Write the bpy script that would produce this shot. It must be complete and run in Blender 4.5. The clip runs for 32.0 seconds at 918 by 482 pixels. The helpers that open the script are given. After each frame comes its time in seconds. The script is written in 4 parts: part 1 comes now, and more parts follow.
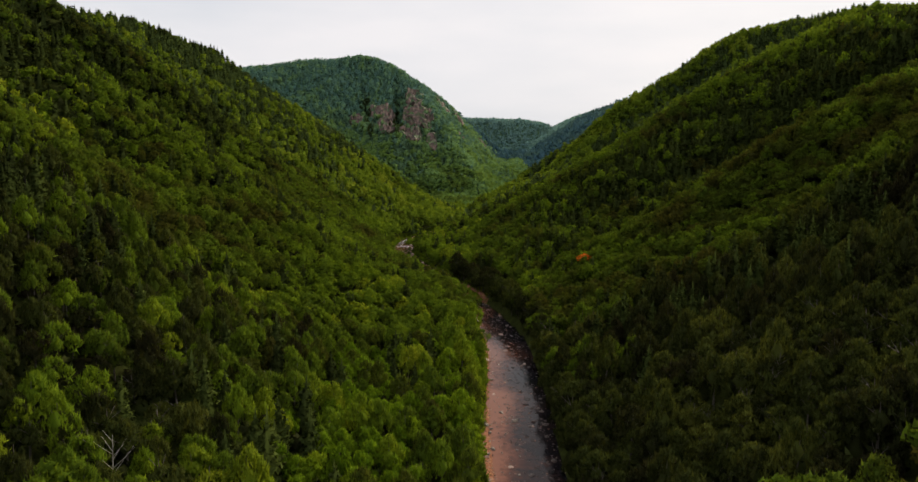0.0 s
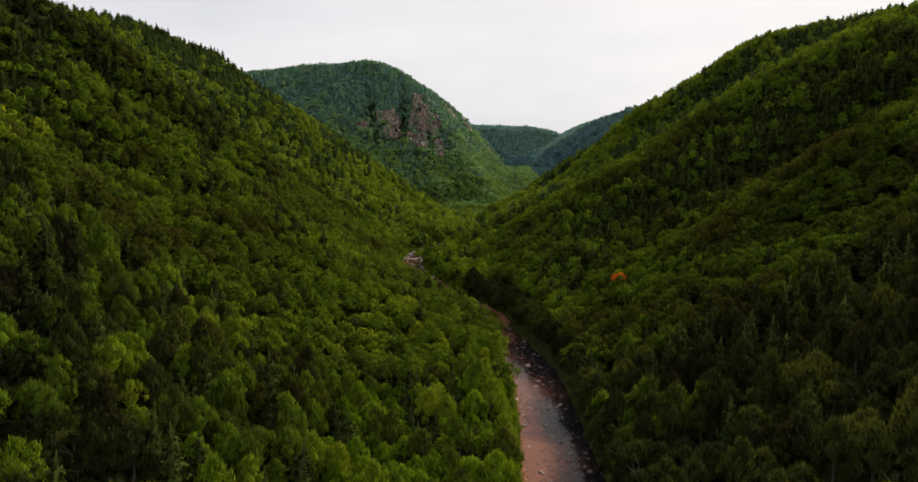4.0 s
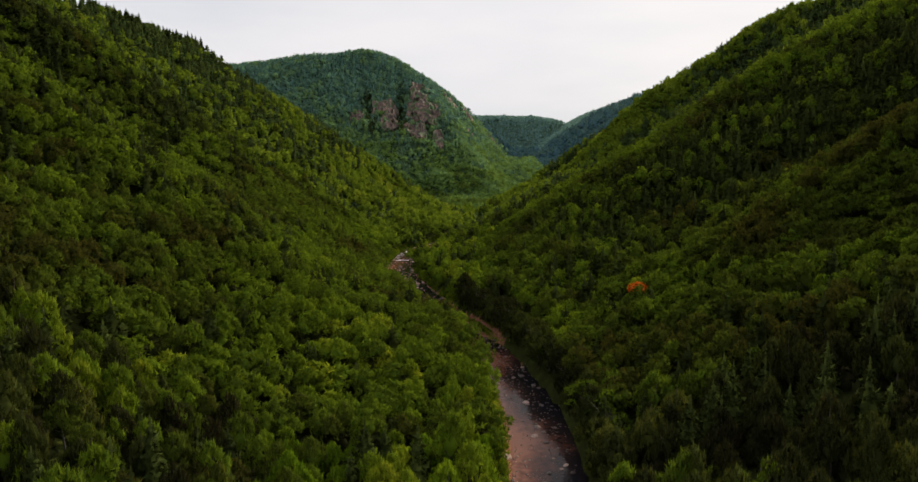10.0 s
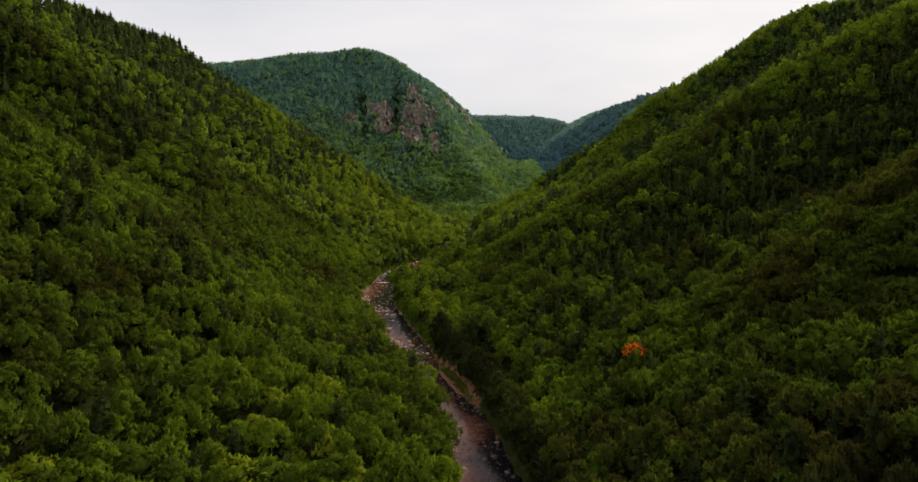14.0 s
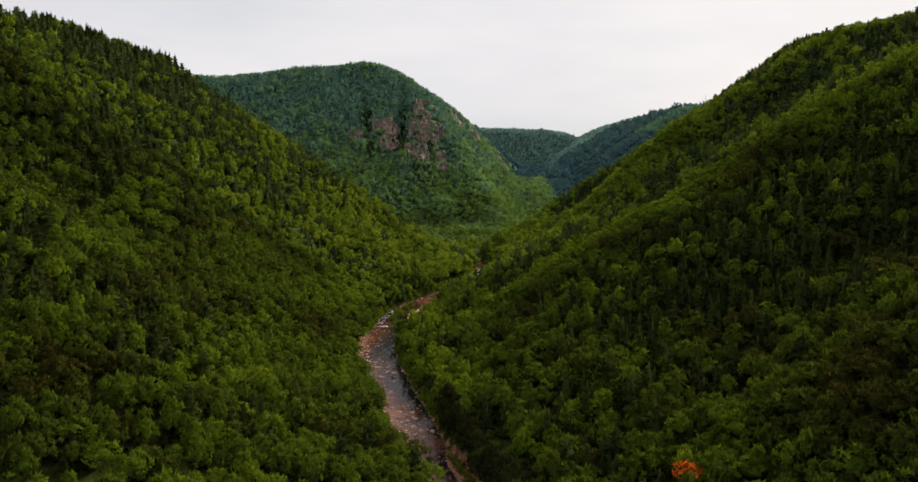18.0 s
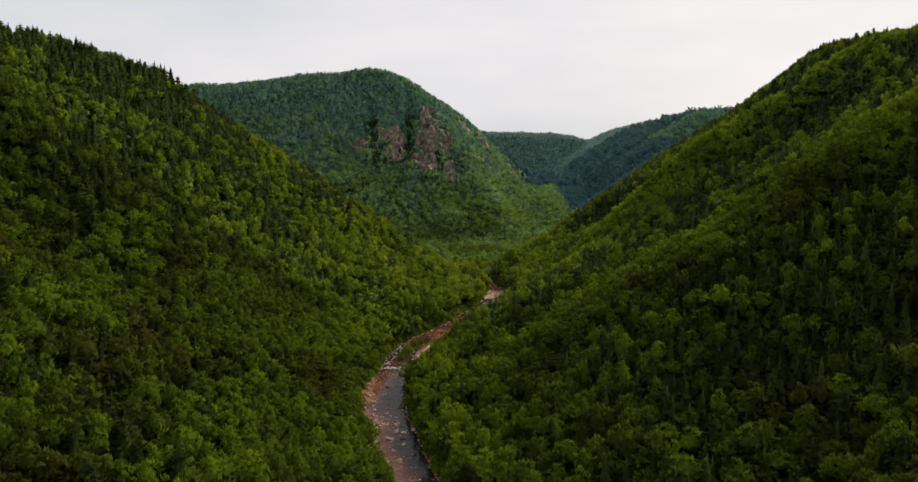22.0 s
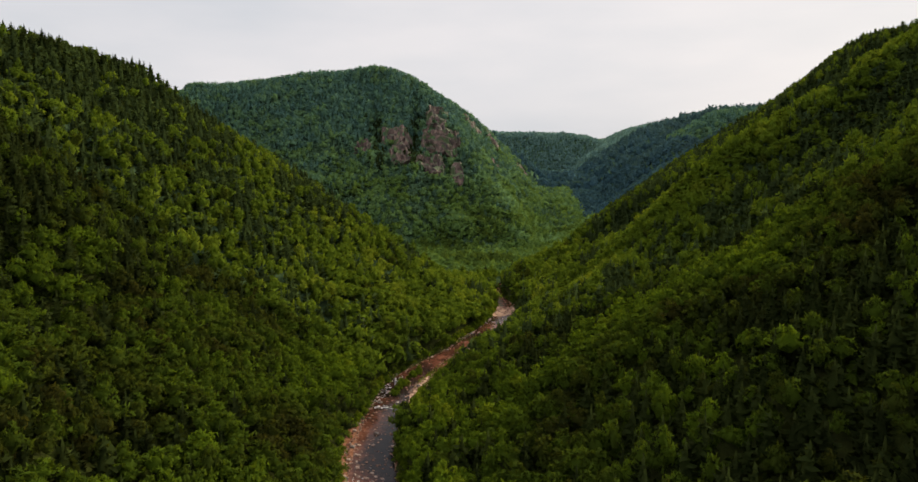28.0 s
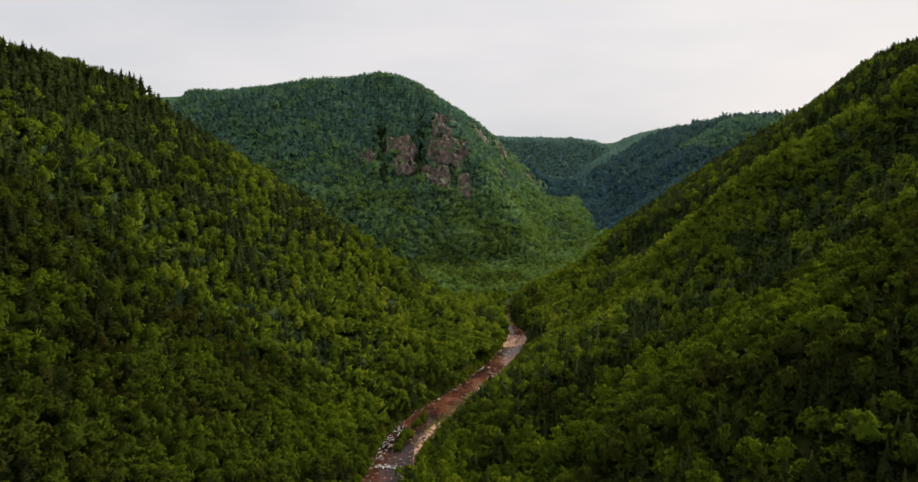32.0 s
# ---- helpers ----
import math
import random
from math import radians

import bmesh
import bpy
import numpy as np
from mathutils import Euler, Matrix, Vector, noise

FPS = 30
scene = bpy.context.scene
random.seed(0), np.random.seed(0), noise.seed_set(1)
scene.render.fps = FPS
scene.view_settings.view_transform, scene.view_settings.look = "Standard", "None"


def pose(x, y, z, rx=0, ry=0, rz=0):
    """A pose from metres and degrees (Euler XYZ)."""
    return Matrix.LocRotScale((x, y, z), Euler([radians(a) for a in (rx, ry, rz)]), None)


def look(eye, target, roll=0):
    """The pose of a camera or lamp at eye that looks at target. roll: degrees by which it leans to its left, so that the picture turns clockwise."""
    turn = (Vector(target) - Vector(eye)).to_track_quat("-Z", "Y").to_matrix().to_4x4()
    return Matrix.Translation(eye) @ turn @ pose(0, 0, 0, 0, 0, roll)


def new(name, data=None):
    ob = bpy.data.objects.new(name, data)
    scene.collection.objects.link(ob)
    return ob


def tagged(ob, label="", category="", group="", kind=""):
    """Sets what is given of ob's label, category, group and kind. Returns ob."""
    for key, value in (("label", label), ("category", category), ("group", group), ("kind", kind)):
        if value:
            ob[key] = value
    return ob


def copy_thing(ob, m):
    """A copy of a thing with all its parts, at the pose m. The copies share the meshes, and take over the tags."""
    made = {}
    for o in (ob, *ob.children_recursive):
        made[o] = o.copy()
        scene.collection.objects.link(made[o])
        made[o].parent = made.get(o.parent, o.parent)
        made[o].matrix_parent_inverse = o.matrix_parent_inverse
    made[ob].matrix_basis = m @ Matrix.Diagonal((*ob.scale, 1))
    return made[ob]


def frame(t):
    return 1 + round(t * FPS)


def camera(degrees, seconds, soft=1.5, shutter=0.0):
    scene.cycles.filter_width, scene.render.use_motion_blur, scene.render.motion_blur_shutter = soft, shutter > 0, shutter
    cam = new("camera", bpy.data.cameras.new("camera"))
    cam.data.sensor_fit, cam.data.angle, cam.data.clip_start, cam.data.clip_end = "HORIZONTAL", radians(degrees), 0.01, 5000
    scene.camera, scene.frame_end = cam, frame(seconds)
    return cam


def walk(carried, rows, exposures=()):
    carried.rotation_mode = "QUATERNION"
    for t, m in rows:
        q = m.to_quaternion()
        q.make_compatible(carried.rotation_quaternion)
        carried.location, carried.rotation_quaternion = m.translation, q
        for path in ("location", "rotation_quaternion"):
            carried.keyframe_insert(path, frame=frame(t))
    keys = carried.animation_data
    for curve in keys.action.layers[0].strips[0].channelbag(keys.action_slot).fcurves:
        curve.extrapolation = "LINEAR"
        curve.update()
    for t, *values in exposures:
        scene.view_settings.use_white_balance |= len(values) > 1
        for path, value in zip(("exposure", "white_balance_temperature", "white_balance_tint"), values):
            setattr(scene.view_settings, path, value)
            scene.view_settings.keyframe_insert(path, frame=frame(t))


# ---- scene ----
# ---- camera ----
# seconds, place in metres, turn, tilt and lean in degrees
PATH = (
    (0.0, 0.00, -0.00, 63.00, -0.00, -6.48, 0.27),
    (0.5, -0.44, 3.79, 62.90, 0.04, -6.38, 0.36),
    (1.0, -0.96, 7.56, 62.81, 0.06, -6.28, 0.44),
    (1.5, -1.61, 11.26, 62.74, 0.11, -6.18, 0.50),
    (2.0, -2.39, 14.86, 62.69, 0.14, -6.07, 0.55),
    (2.5, -3.23, 18.35, 62.67, 0.17, -5.98, 0.58),
    (3.0, -4.08, 21.80, 62.72, 0.21, -5.92, 0.60),
    (3.5, -4.90, 25.23, 62.79, 0.25, -5.89, 0.57),
    (5.5, -7.34, 39.15, 62.65, 0.45, -5.74, 0.34),
    (6.0, -7.49, 42.67, 62.68, 0.53, -5.72, 0.21),
    (6.5, -7.30, 46.17, 62.69, 0.59, -5.74, 0.05),
    (7.0, -6.74, 49.62, 62.70, 0.63, -5.79, -0.10),
    (7.5, -5.84, 53.02, 62.67, 0.69, -5.87, -0.26),
    (8.0, -4.61, 56.43, 62.61, 0.73, -5.97, -0.38),
    (8.5, -3.20, 59.82, 62.51, 0.78, -6.12, -0.50),
    (9.0, -1.66, 63.24, 62.32, 0.84, -6.29, -0.54),
    (9.5, -0.11, 66.77, 62.15, 0.89, -6.41, -0.54),
    (10.0, 1.33, 70.42, 62.08, 0.93, -6.49, -0.51),
    (10.5, 2.66, 74.18, 62.25, 1.00, -6.58, -0.42),
    (11.0, 3.87, 78.08, 62.95, 0.99, -6.61, -0.36),
    (11.5, 5.02, 82.10, 64.03, 1.01, -6.67, -0.27),
    (12.0, 6.18, 86.16, 65.33, 1.05, -6.71, -0.20),
    (12.5, 7.33, 90.19, 66.73, 1.11, -6.72, -0.21),
    (13.0, 8.44, 94.20, 68.21, 1.16, -6.72, -0.25),
    (13.5, 9.41, 98.22, 69.76, 1.20, -6.72, -0.21),
    (14.0, 10.15, 102.27, 71.33, 1.21, -6.73, -0.06),
    (14.5, 10.54, 106.29, 72.92, 1.28, -6.68, 0.04),
    (16.5, 9.80, 121.57, 79.36, 1.49, -6.31, 0.34),
    (17.0, 9.28, 125.26, 80.88, 1.54, -6.24, 0.36),
    (17.5, 8.68, 128.92, 82.35, 1.61, -6.13, 0.38),
    (18.0, 8.04, 132.60, 83.81, 1.72, -6.03, 0.36),
    (18.5, 7.37, 136.32, 85.27, 1.84, -5.98, 0.33),
    (19.0, 6.66, 140.06, 86.75, 1.93, -5.92, 0.24),
    (19.5, 5.94, 143.79, 88.22, 2.01, -5.87, 0.15),
    (20.0, 5.26, 147.44, 89.70, 2.07, -5.86, 0.09),
    (20.5, 4.64, 150.96, 91.24, 2.15, -5.89, -0.00),
    (21.0, 4.20, 154.30, 92.82, 2.21, -5.94, -0.05),
    (21.5, 4.00, 157.48, 94.41, 2.23, -5.99, -0.02),
    (22.0, 3.98, 160.62, 95.89, 2.28, -6.02, -0.02),
    (22.5, 4.06, 163.90, 97.15, 2.36, -6.04, -0.05),
    (23.0, 4.20, 167.36, 98.08, 2.48, -6.06, -0.12),
    (23.5, 4.41, 170.96, 98.57, 2.56, -6.11, -0.16),
    (24.0, 4.67, 174.69, 98.69, 2.63, -6.13, -0.15),
    (24.5, 4.90, 178.47, 98.61, 2.75, -6.10, -0.14),
    (25.0, 5.09, 182.28, 98.44, 2.87, -6.04, -0.18),
    (25.5, 5.24, 186.08, 98.27, 2.99, -5.99, -0.25),
    (27.5, 5.92, 201.01, 97.88, 3.24, -6.01, -0.29),
    (28.0, 5.98, 204.66, 98.46, 3.28, -6.03, -0.21),
    (28.5, 5.95, 208.29, 99.37, 3.32, -5.98, -0.12),
    (29.0, 5.79, 211.85, 100.55, 3.36, -5.96, -0.05),
    (29.5, 5.51, 215.32, 101.86, 3.41, -5.94, -0.02),
    (30.0, 5.09, 218.71, 103.26, 3.47, -5.96, -0.02),
    (30.5, 4.52, 222.08, 104.75, 3.56, -5.92, -0.01),
    (31.0, 3.84, 225.45, 106.28, 3.60, -5.90, -0.04),
    (31.5, 3.12, 228.80, 107.82, 3.65, -5.91, -0.06),
    (32.0, 2.43, 232.16, 109.33, 3.70, -5.92, -0.06),
)
cam = camera(68.02, 32.0, 1.5)
walk(cam, [(t, pose(x, y, z, 90 + tilt, 0, turn) @ pose(0, 0, 0, 0, 0, lean)) for t, x, y, z, turn, tilt, lean in PATH], ((0, 0.66), (12, 0.64), (20, 0.60), (32, 0.52)))
# ---- end of camera ----

# ---- light ----
SUN_WAY = Vector((0.46, 0.74, 0.48)).normalized()
world = bpy.data.worlds.new("hazy_sky")
scene.world = world
world.use_nodes = True
wn, wl = world.node_tree.nodes, world.node_tree.links
wn.clear()
sky = wn.new("ShaderNodeTexSky")
sky.sky_type = "NISHITA"
sky.sun_disc = False
sky.sun_elevation = math.asin(SUN_WAY.z)
sky.sun_rotation = math.atan2(SUN_WAY.x, SUN_WAY.y)
sky.dust_density = 4.0
sky_level = wn.new("ShaderNodeMix")
sky_level.data_type = "RGBA"
sky_level.blend_type = "MULTIPLY"
sky_level.inputs["Factor"].default_value = 1.0
sky_level.inputs["B"].default_value = (0.1, 0.1, 0.1, 1)
wl.new(sky.outputs["Color"], sky_level.inputs["A"])
# thin high cloud over the whole sky
sky_place = wn.new("ShaderNodeTexCoord")
cloud_map = wn.new("ShaderNodeMapping")
cloud_map.inputs["Scale"].default_value = (1.6, 1.6, 6.0)
cloud_noise = wn.new("ShaderNodeTexNoise")
cloud_noise.inputs["Scale"].default_value = 1.3
cloud_noise.inputs["Detail"].default_value = 5.0
cloud_ramp = wn.new("ShaderNodeValToRGB")
cloud_ramp.color_ramp.elements[0].position = 0.32
cloud_ramp.color_ramp.elements[0].color = (0.78, 0.80, 0.85, 1)
cloud_ramp.color_ramp.elements[1].position = 0.62
cloud_ramp.color_ramp.elements[1].color = (0.96, 0.93, 0.95, 1)
wl.new(sky_place.outputs["Generated"], cloud_map.inputs["Vector"])
wl.new(cloud_map.outputs["Vector"], cloud_noise.inputs["Vector"])
wl.new(cloud_noise.outputs["Fac"], cloud_ramp.inputs["Fac"])
sky_mix = wn.new("ShaderNodeMix")
sky_mix.data_type = "RGBA"
sky_mix.inputs["Factor"].default_value = 0.93
wl.new(sky_level.outputs["Result"], sky_mix.inputs["A"])
sky_split = wn.new("ShaderNodeSeparateXYZ")
wl.new(sky_place.outputs["Generated"], sky_split.inputs["Vector"])
overhead = wn.new("ShaderNodeMapRange")
overhead.interpolation_type = "SMOOTHSTEP"
overhead.inputs["From Min"].default_value, overhead.inputs["From Max"].default_value = 0.38, 0.95
overhead.inputs["To Min"].default_value, overhead.inputs["To Max"].default_value = 1.0, 1.55
wl.new(sky_split.outputs["Z"], overhead.inputs["Value"])
cloud_level = wn.new("ShaderNodeVectorMath")
cloud_level.operation = "SCALE"
wl.new(cloud_ramp.outputs["Color"], cloud_level.inputs[0])
wl.new(overhead.outputs["Result"], cloud_level.inputs["Scale"])
wl.new(cloud_level.outputs["Vector"], sky_mix.inputs["B"])
sky_out = wn.new("ShaderNodeBackground")
sky_out.inputs["Strength"].default_value = 0.60
wl.new(sky_mix.outputs["Result"], sky_out.inputs["Color"])
world_out = wn.new("ShaderNodeOutputWorld")
wl.new(sky_out.outputs["Background"], world_out.inputs["Surface"])
sun = new("sun", bpy.data.lights.new("sun", "SUN"))
sun.data.energy = 3.7
sun.data.angle = radians(13)
sun.data.color = (1.0, 0.87, 0.62)
sun.matrix_world = look((400, 200, 600), Vector((400, 200, 600)) - SUN_WAY * 100)


# ---- materials ----
def material(name):
    m = bpy.data.materials.new(name)
    m.use_nodes = True
    m.node_tree.nodes.clear()
    return m, m.node_tree.nodes, m.node_tree.links


def ramp(nodes, stops):
    r = nodes.new("ShaderNodeValToRGB")
    e = r.color_ramp.elements
    while len(e) < len(stops):
        e.new(0.5)
    for k, (at, colour) in enumerate(stops):
        e[k].position, e[k].color = at, (*colour, 1)
    return r


def noise_node(nodes, links, scale, detail=4.0, vector=None):
    n = nodes.new("ShaderNodeTexNoise")
    n.inputs["Scale"].default_value, n.inputs["Detail"].default_value = scale, detail
    if vector is None:
        vector = nodes.new("ShaderNodeNewGeometry").outputs["Position"]
    links.new(vector, n.inputs["Vector"])
    return n


def leaf_material(name, stops, single, passing=0.34, low=0.6, high=1.35):
    """Foliage: a colour for each tree, small changes from leaf clump to leaf clump, some light let through."""
    m, nodes, links = material(name)
    if single:
        tint = nodes.new("ShaderNodeObjectInfo").outputs["Random"]
    else:
        a = nodes.new("ShaderNodeAttribute")
        a.attribute_name = "tint"
        tint = a.outputs["Fac"]
    geo = nodes.new("ShaderNodeNewGeometry")
    big = noise_node(nodes, links, 0.028, 3.0, geo.outputs["Position"])
    add = nodes.new("ShaderNodeMath")
    add.operation = "MULTIPLY_ADD"
    add.inputs[1].default_value, add.inputs[2].default_value = (0.5, 0.08) if single else (0.7, 0.0)
    links.new(tint, add.inputs[0])
    patch = nodes.new("ShaderNodeMapRange")
    patch.inputs["From Min"].default_value, patch.inputs["From Max"].default_value = 0.30, 0.70
    patch.inputs["To Min"].default_value, patch.inputs["To Max"].default_value = -0.08, 0.40
    links.new(big.outputs["Fac"], patch.inputs["Value"])
    add2 = nodes.new("ShaderNodeMath")
    links.new(patch.outputs["Result"], add2.inputs[0])
    links.new(add.outputs[0], add2.inputs[1])
    col = ramp(nodes, stops)
    links.new(add2.outputs[0], col.inputs["Fac"])
    hsv = nodes.new("ShaderNodeHueSaturation")
    vary = nodes.new("ShaderNodeMapRange")
    vary.inputs["To Min"].default_value, vary.inputs["To Max"].default_value = low, high
    links.new(geo.outputs["Random Per Island"], vary.inputs["Value"])
    links.new(vary.outputs["Result"], hsv.inputs["Value"])
    links.new(col.outputs["Color"], hsv.inputs["Color"])
    dif = nodes.new("ShaderNodeBsdfDiffuse")
    tra = nodes.new("ShaderNodeBsdfTranslucent")
    mix = nodes.new("ShaderNodeMixShader")
    mix.inputs[0].default_value = passing
    links.new(hsv.outputs["Color"], dif.inputs["Color"])
    glow = nodes.new("ShaderNodeMix")
    glow.data_type, glow.blend_type = "RGBA", "MULTIPLY"
    glow.inputs["Factor"].default_value = 1.0
    glow.inputs["B"].default_value = (1.25, 1.15, 0.75, 1)
    links.new(hsv.outputs["Color"], glow.inputs["A"])
    links.new(glow.outputs["Result"], tra.inputs["Color"])
    links.new(dif.outputs[0], mix.inputs[1])
    links.new(tra.outputs[0], mix.inputs[2])
    out = nodes.new("ShaderNodeOutputMaterial")
    links.new(mix.outputs[0], out.inputs["Surface"])
    return m


def rough_material(name, stops, scale, roughness=0.9, bump=0.4, bump_scale=None):
    """An earthy surface: two scales of colour and a relief."""
    m, nodes, links = material(name)
    n1 = noise_node(nodes, links, scale, 6.0)
    n2 = noise_node(nodes, links, scale * 9, 4.0)
    mix = nodes.new("ShaderNodeMath")
    mix.operation = "MULTIPLY_ADD"
    mix.inputs[1].default_value = 0.4
    half = nodes.new("ShaderNodeMath")
    half.operation = "MULTIPLY"
    half.inputs[1].default_value = 0.6
    links.new(n1.outputs["Fac"], half.inputs[0])
    links.new(n2.outputs["Fac"], mix.inputs[0])
    links.new(half.outputs[0], mix.inputs[2])
    col = ramp(nodes, stops)
    links.new(mix.outputs[0], col.inputs["Fac"])
    b = nodes.new("ShaderNodeBsdfPrincipled")
    b.inputs["Roughness"].default_value = roughness
    links.new(col.outputs["Color"], b.inputs["Base Color"])
    bn = noise_node(nodes, links, bump_scale or scale * 5, 5.0)
    bm = nodes.new("ShaderNodeBump")
    bm.inputs["Strength"].default_value = bump
    bm.inputs["Distance"].default_value = 0.5
    links.new(bn.outputs["Fac"], bm.inputs["Height"])
    links.new(bm.outputs["Normal"], b.inputs["Normal"])
    out = nodes.new("ShaderNodeOutputMaterial")
    links.new(b.outputs[0], out.inputs["Surface"])
    return m


BROAD = ((0.10, (0.036, 0.038, 0.009)), (0.36, (0.053, 0.082, 0.010)), (0.62, (0.082, 0.128, 0.010)), (0.90, (0.148, 0.178, 0.014)))
# shade of slopes and of gaps between crowns, put into a leaf colour
SHADED = ((0.10, (0.017, 0.015, 0.008)), (0.38, (0.022, 0.026, 0.009)), (0.64, (0.034, 0.043, 0.011)), (0.90, (0.066, 0.074, 0.015)))
DARK = ((0.15, (0.017, 0.023, 0.007)), (0.5, (0.025, 0.035, 0.009)), (0.85, (0.040, 0.053, 0.012)))
# distance haze is put into these three foliage colours, the last also shade
HAZY_FAR = ((0.08, (0.066, 0.102, 0.020)), (0.30, (0.100, 0.170, 0.042)), (0.55, (0.128, 0.222, 0.086)), (0.90, (0.108, 0.205, 0.138)))
HAZY_BLUE = ((0.08, (0.060, 0.098, 0.030)), (0.45, (0.084, 0.152, 0.092)), (0.90, (0.092, 0.180, 0.156)))
HAZY_NAVY = ((0.10, (0.036, 0.080, 0.112)), (0.5, (0.046, 0.096, 0.122)), (0.90, (0.064, 0.118, 0.126)))
leaf_single = leaf_material("broad_leaves", BROAD, True, 0.46, 0.6, 1.45)
# leaf colour brightened to carry the sunlight on the river flat
SUNLIT = ((0.10, (0.049, 0.083, 0.005)), (0.40, (0.076, 0.131, 0.008)), (0.65, (0.106, 0.166, 0.010)), (0.90, (0.155, 0.191, 0.013)))
sunlit_leaf = leaf_material("sunlit_leaves", SUNLIT, True, 0.46, 0.6, 1.4)
shade_leaf = leaf_material("shaded_leaves", SHADED, True, 0.38, 0.5, 1.5)
needle_single = leaf_material("needles", DARK, True, 0.12)
leaf_wood = leaf_material("broad_leaves_wood", BROAD, False, 0.48, 0.8, 1.22)
needle_wood = leaf_material("needles_wood", DARK, False, 0.25, 0.75, 1.25)
leaf_far = leaf_material("hazy_leaves_high_wood", HAZY_FAR, False, 0.40, 0.92, 1.08)
needle_far = leaf_material("hazy_needles", HAZY_BLUE, False, 0.36, 0.92, 1.08)
# undergrowth colour holds the shade between the crowns
leaf_low = leaf_material("undergrowth_shade_leaves", SHADED, False, 0.15, 0.8, 1.2)
# haze over the far ridge put into a pale teal leaf colour
leaf_ridge = leaf_material("hazy_leaves_far_ridge", ((0.1, (0.100, 0.190, 0.200)), (0.9, (0.130, 0.230, 0.216))), False, 0.36, 0.92, 1.08)
leaf_hill = leaf_material("hazy_shaded_leaves_hill", HAZY_NAVY, False, 0.36, 0.85, 1.15)
# lighter copies of the broad and needle colours, paled for distance haze
HAZY_MID = ((0.10, (0.050, 0.064, 0.009)), (0.36, (0.070, 0.106, 0.012)), (0.62, (0.104, 0.154, 0.015)), (0.90, (0.165, 0.202, 0.020)))
leaf_distant = leaf_material("hazy_leaves_upper_valley", HAZY_MID, False, 0.45, 0.92, 1.08)
needle_distant = leaf_material("hazy_needles_upper_valley", ((0.15, (0.026, 0.038, 0.014)), (0.5, (0.036, 0.054, 0.017)), (0.85, (0.048, 0.070, 0.020))), False, 0.28, 0.88, 1.12)
red_leaf = leaf_material("red_leaves", ((0.1, (0.40, 0.026, 0.010)), (0.5, (0.48, 0.056, 0.012)), (0.9, (0.52, 0.13, 0.018))), True, 0.3, 0.3, 1.5)
bark = rough_material("bark", ((0.3, (0.030, 0.024, 0.018)), (0.6, (0.075, 0.062, 0.050))), 2.0)
pale_bark = rough_material("weathered_bark", ((0.3, (0.13, 0.12, 0.10)), (0.6, (0.24, 0.22, 0.19))), 2.0)
birch_bark = rough_material("birch_bark", ((0.3, (0.05, 0.045, 0.038)), (0.6, (0.13, 0.115, 0.10))), 2.0)
rock_mat = rough_material("river_rock", ((0.28, (0.10, 0.060, 0.046)), (0.5, (0.30, 0.20, 0.155)), (0.72, (0.50, 0.40, 0.34))), 0.7, 0.75, 0.6)
cobble_mat = rough_material("reddish_cobbles", ((0.28, (0.075, 0.034, 0.022)), (0.5, (0.21, 0.108, 0.070)), (0.72, (0.42, 0.27, 0.19))), 0.9, 0.75, 0.6)
wet_rock = rough_material("wet_dark_rock", ((0.3, (0.022, 0.018, 0.016)), (0.5, (0.06, 0.042, 0.034)), (0.7, (0.15, 0.095, 0.070))), 0.9, 0.45, 0.6)
cliff_mat = rough_material("cliff_rock", ((0.40, (0.040, 0.032, 0.030)), (0.5, (0.100, 0.068, 0.058)), (0.60, (0.235, 0.158, 0.128))), 0.16, 0.95, 1.0, 0.5)
# grass and scrub on the ledges
cn, cl = cliff_mat.node_tree.nodes, cliff_mat.node_tree.links
c_b = next(n for n in cn if n.type == "BSDF_PRINCIPLED")
c_split = cn.new("ShaderNodeSeparateXYZ")
cl.new(cn.new("ShaderNodeNewGeometry").outputs["Normal"], c_split.inputs["Vector"])
c_level = cn.new("ShaderNodeMapRange")
c_level.inputs["From Min"].default_value, c_level.inputs["From Max"].default_value = 0.72, 0.86
cl.new(c_split.outputs["Z"], c_level.inputs["Value"])
c_mix = cn.new("ShaderNodeMix")
c_mix.data_type = "RGBA"
c_mix.inputs["B"].default_value = (0.060, 0.085, 0.034, 1)
c_scrub = cn.new("ShaderNodeMapRange")
c_scrub.inputs["From Min"].default_value, c_scrub.inputs["From Max"].default_value = 0.53, 0.60
cl.new(noise_node(cn, cl, 0.11, 5.0).outputs["Fac"], c_scrub.inputs["Value"])
c_both = cn.new("ShaderNodeMath")
c_both.operation = "MAXIMUM"
cl.new(c_level.outputs["Result"], c_both.inputs[0])
cl.new(c_scrub.outputs["Result"], c_both.inputs[1])
cl.new(c_both.outputs[0], c_mix.inputs["Factor"])
cl.new(c_b.inputs["Base Color"].links[0].from_socket, c_mix.inputs["A"])
cl.new(c_mix.outputs["Result"], c_b.inputs["Base Color"])

ground_mat, gn, gl = material("forest_ground")
g_shore = gn.new("ShaderNodeAttribute")
g_shore.attribute_name = "shore"
g_n1 = noise_node(gn, gl, 0.35, 6.0)
g_n2 = noise_node(gn, gl, 2.2, 5.0)
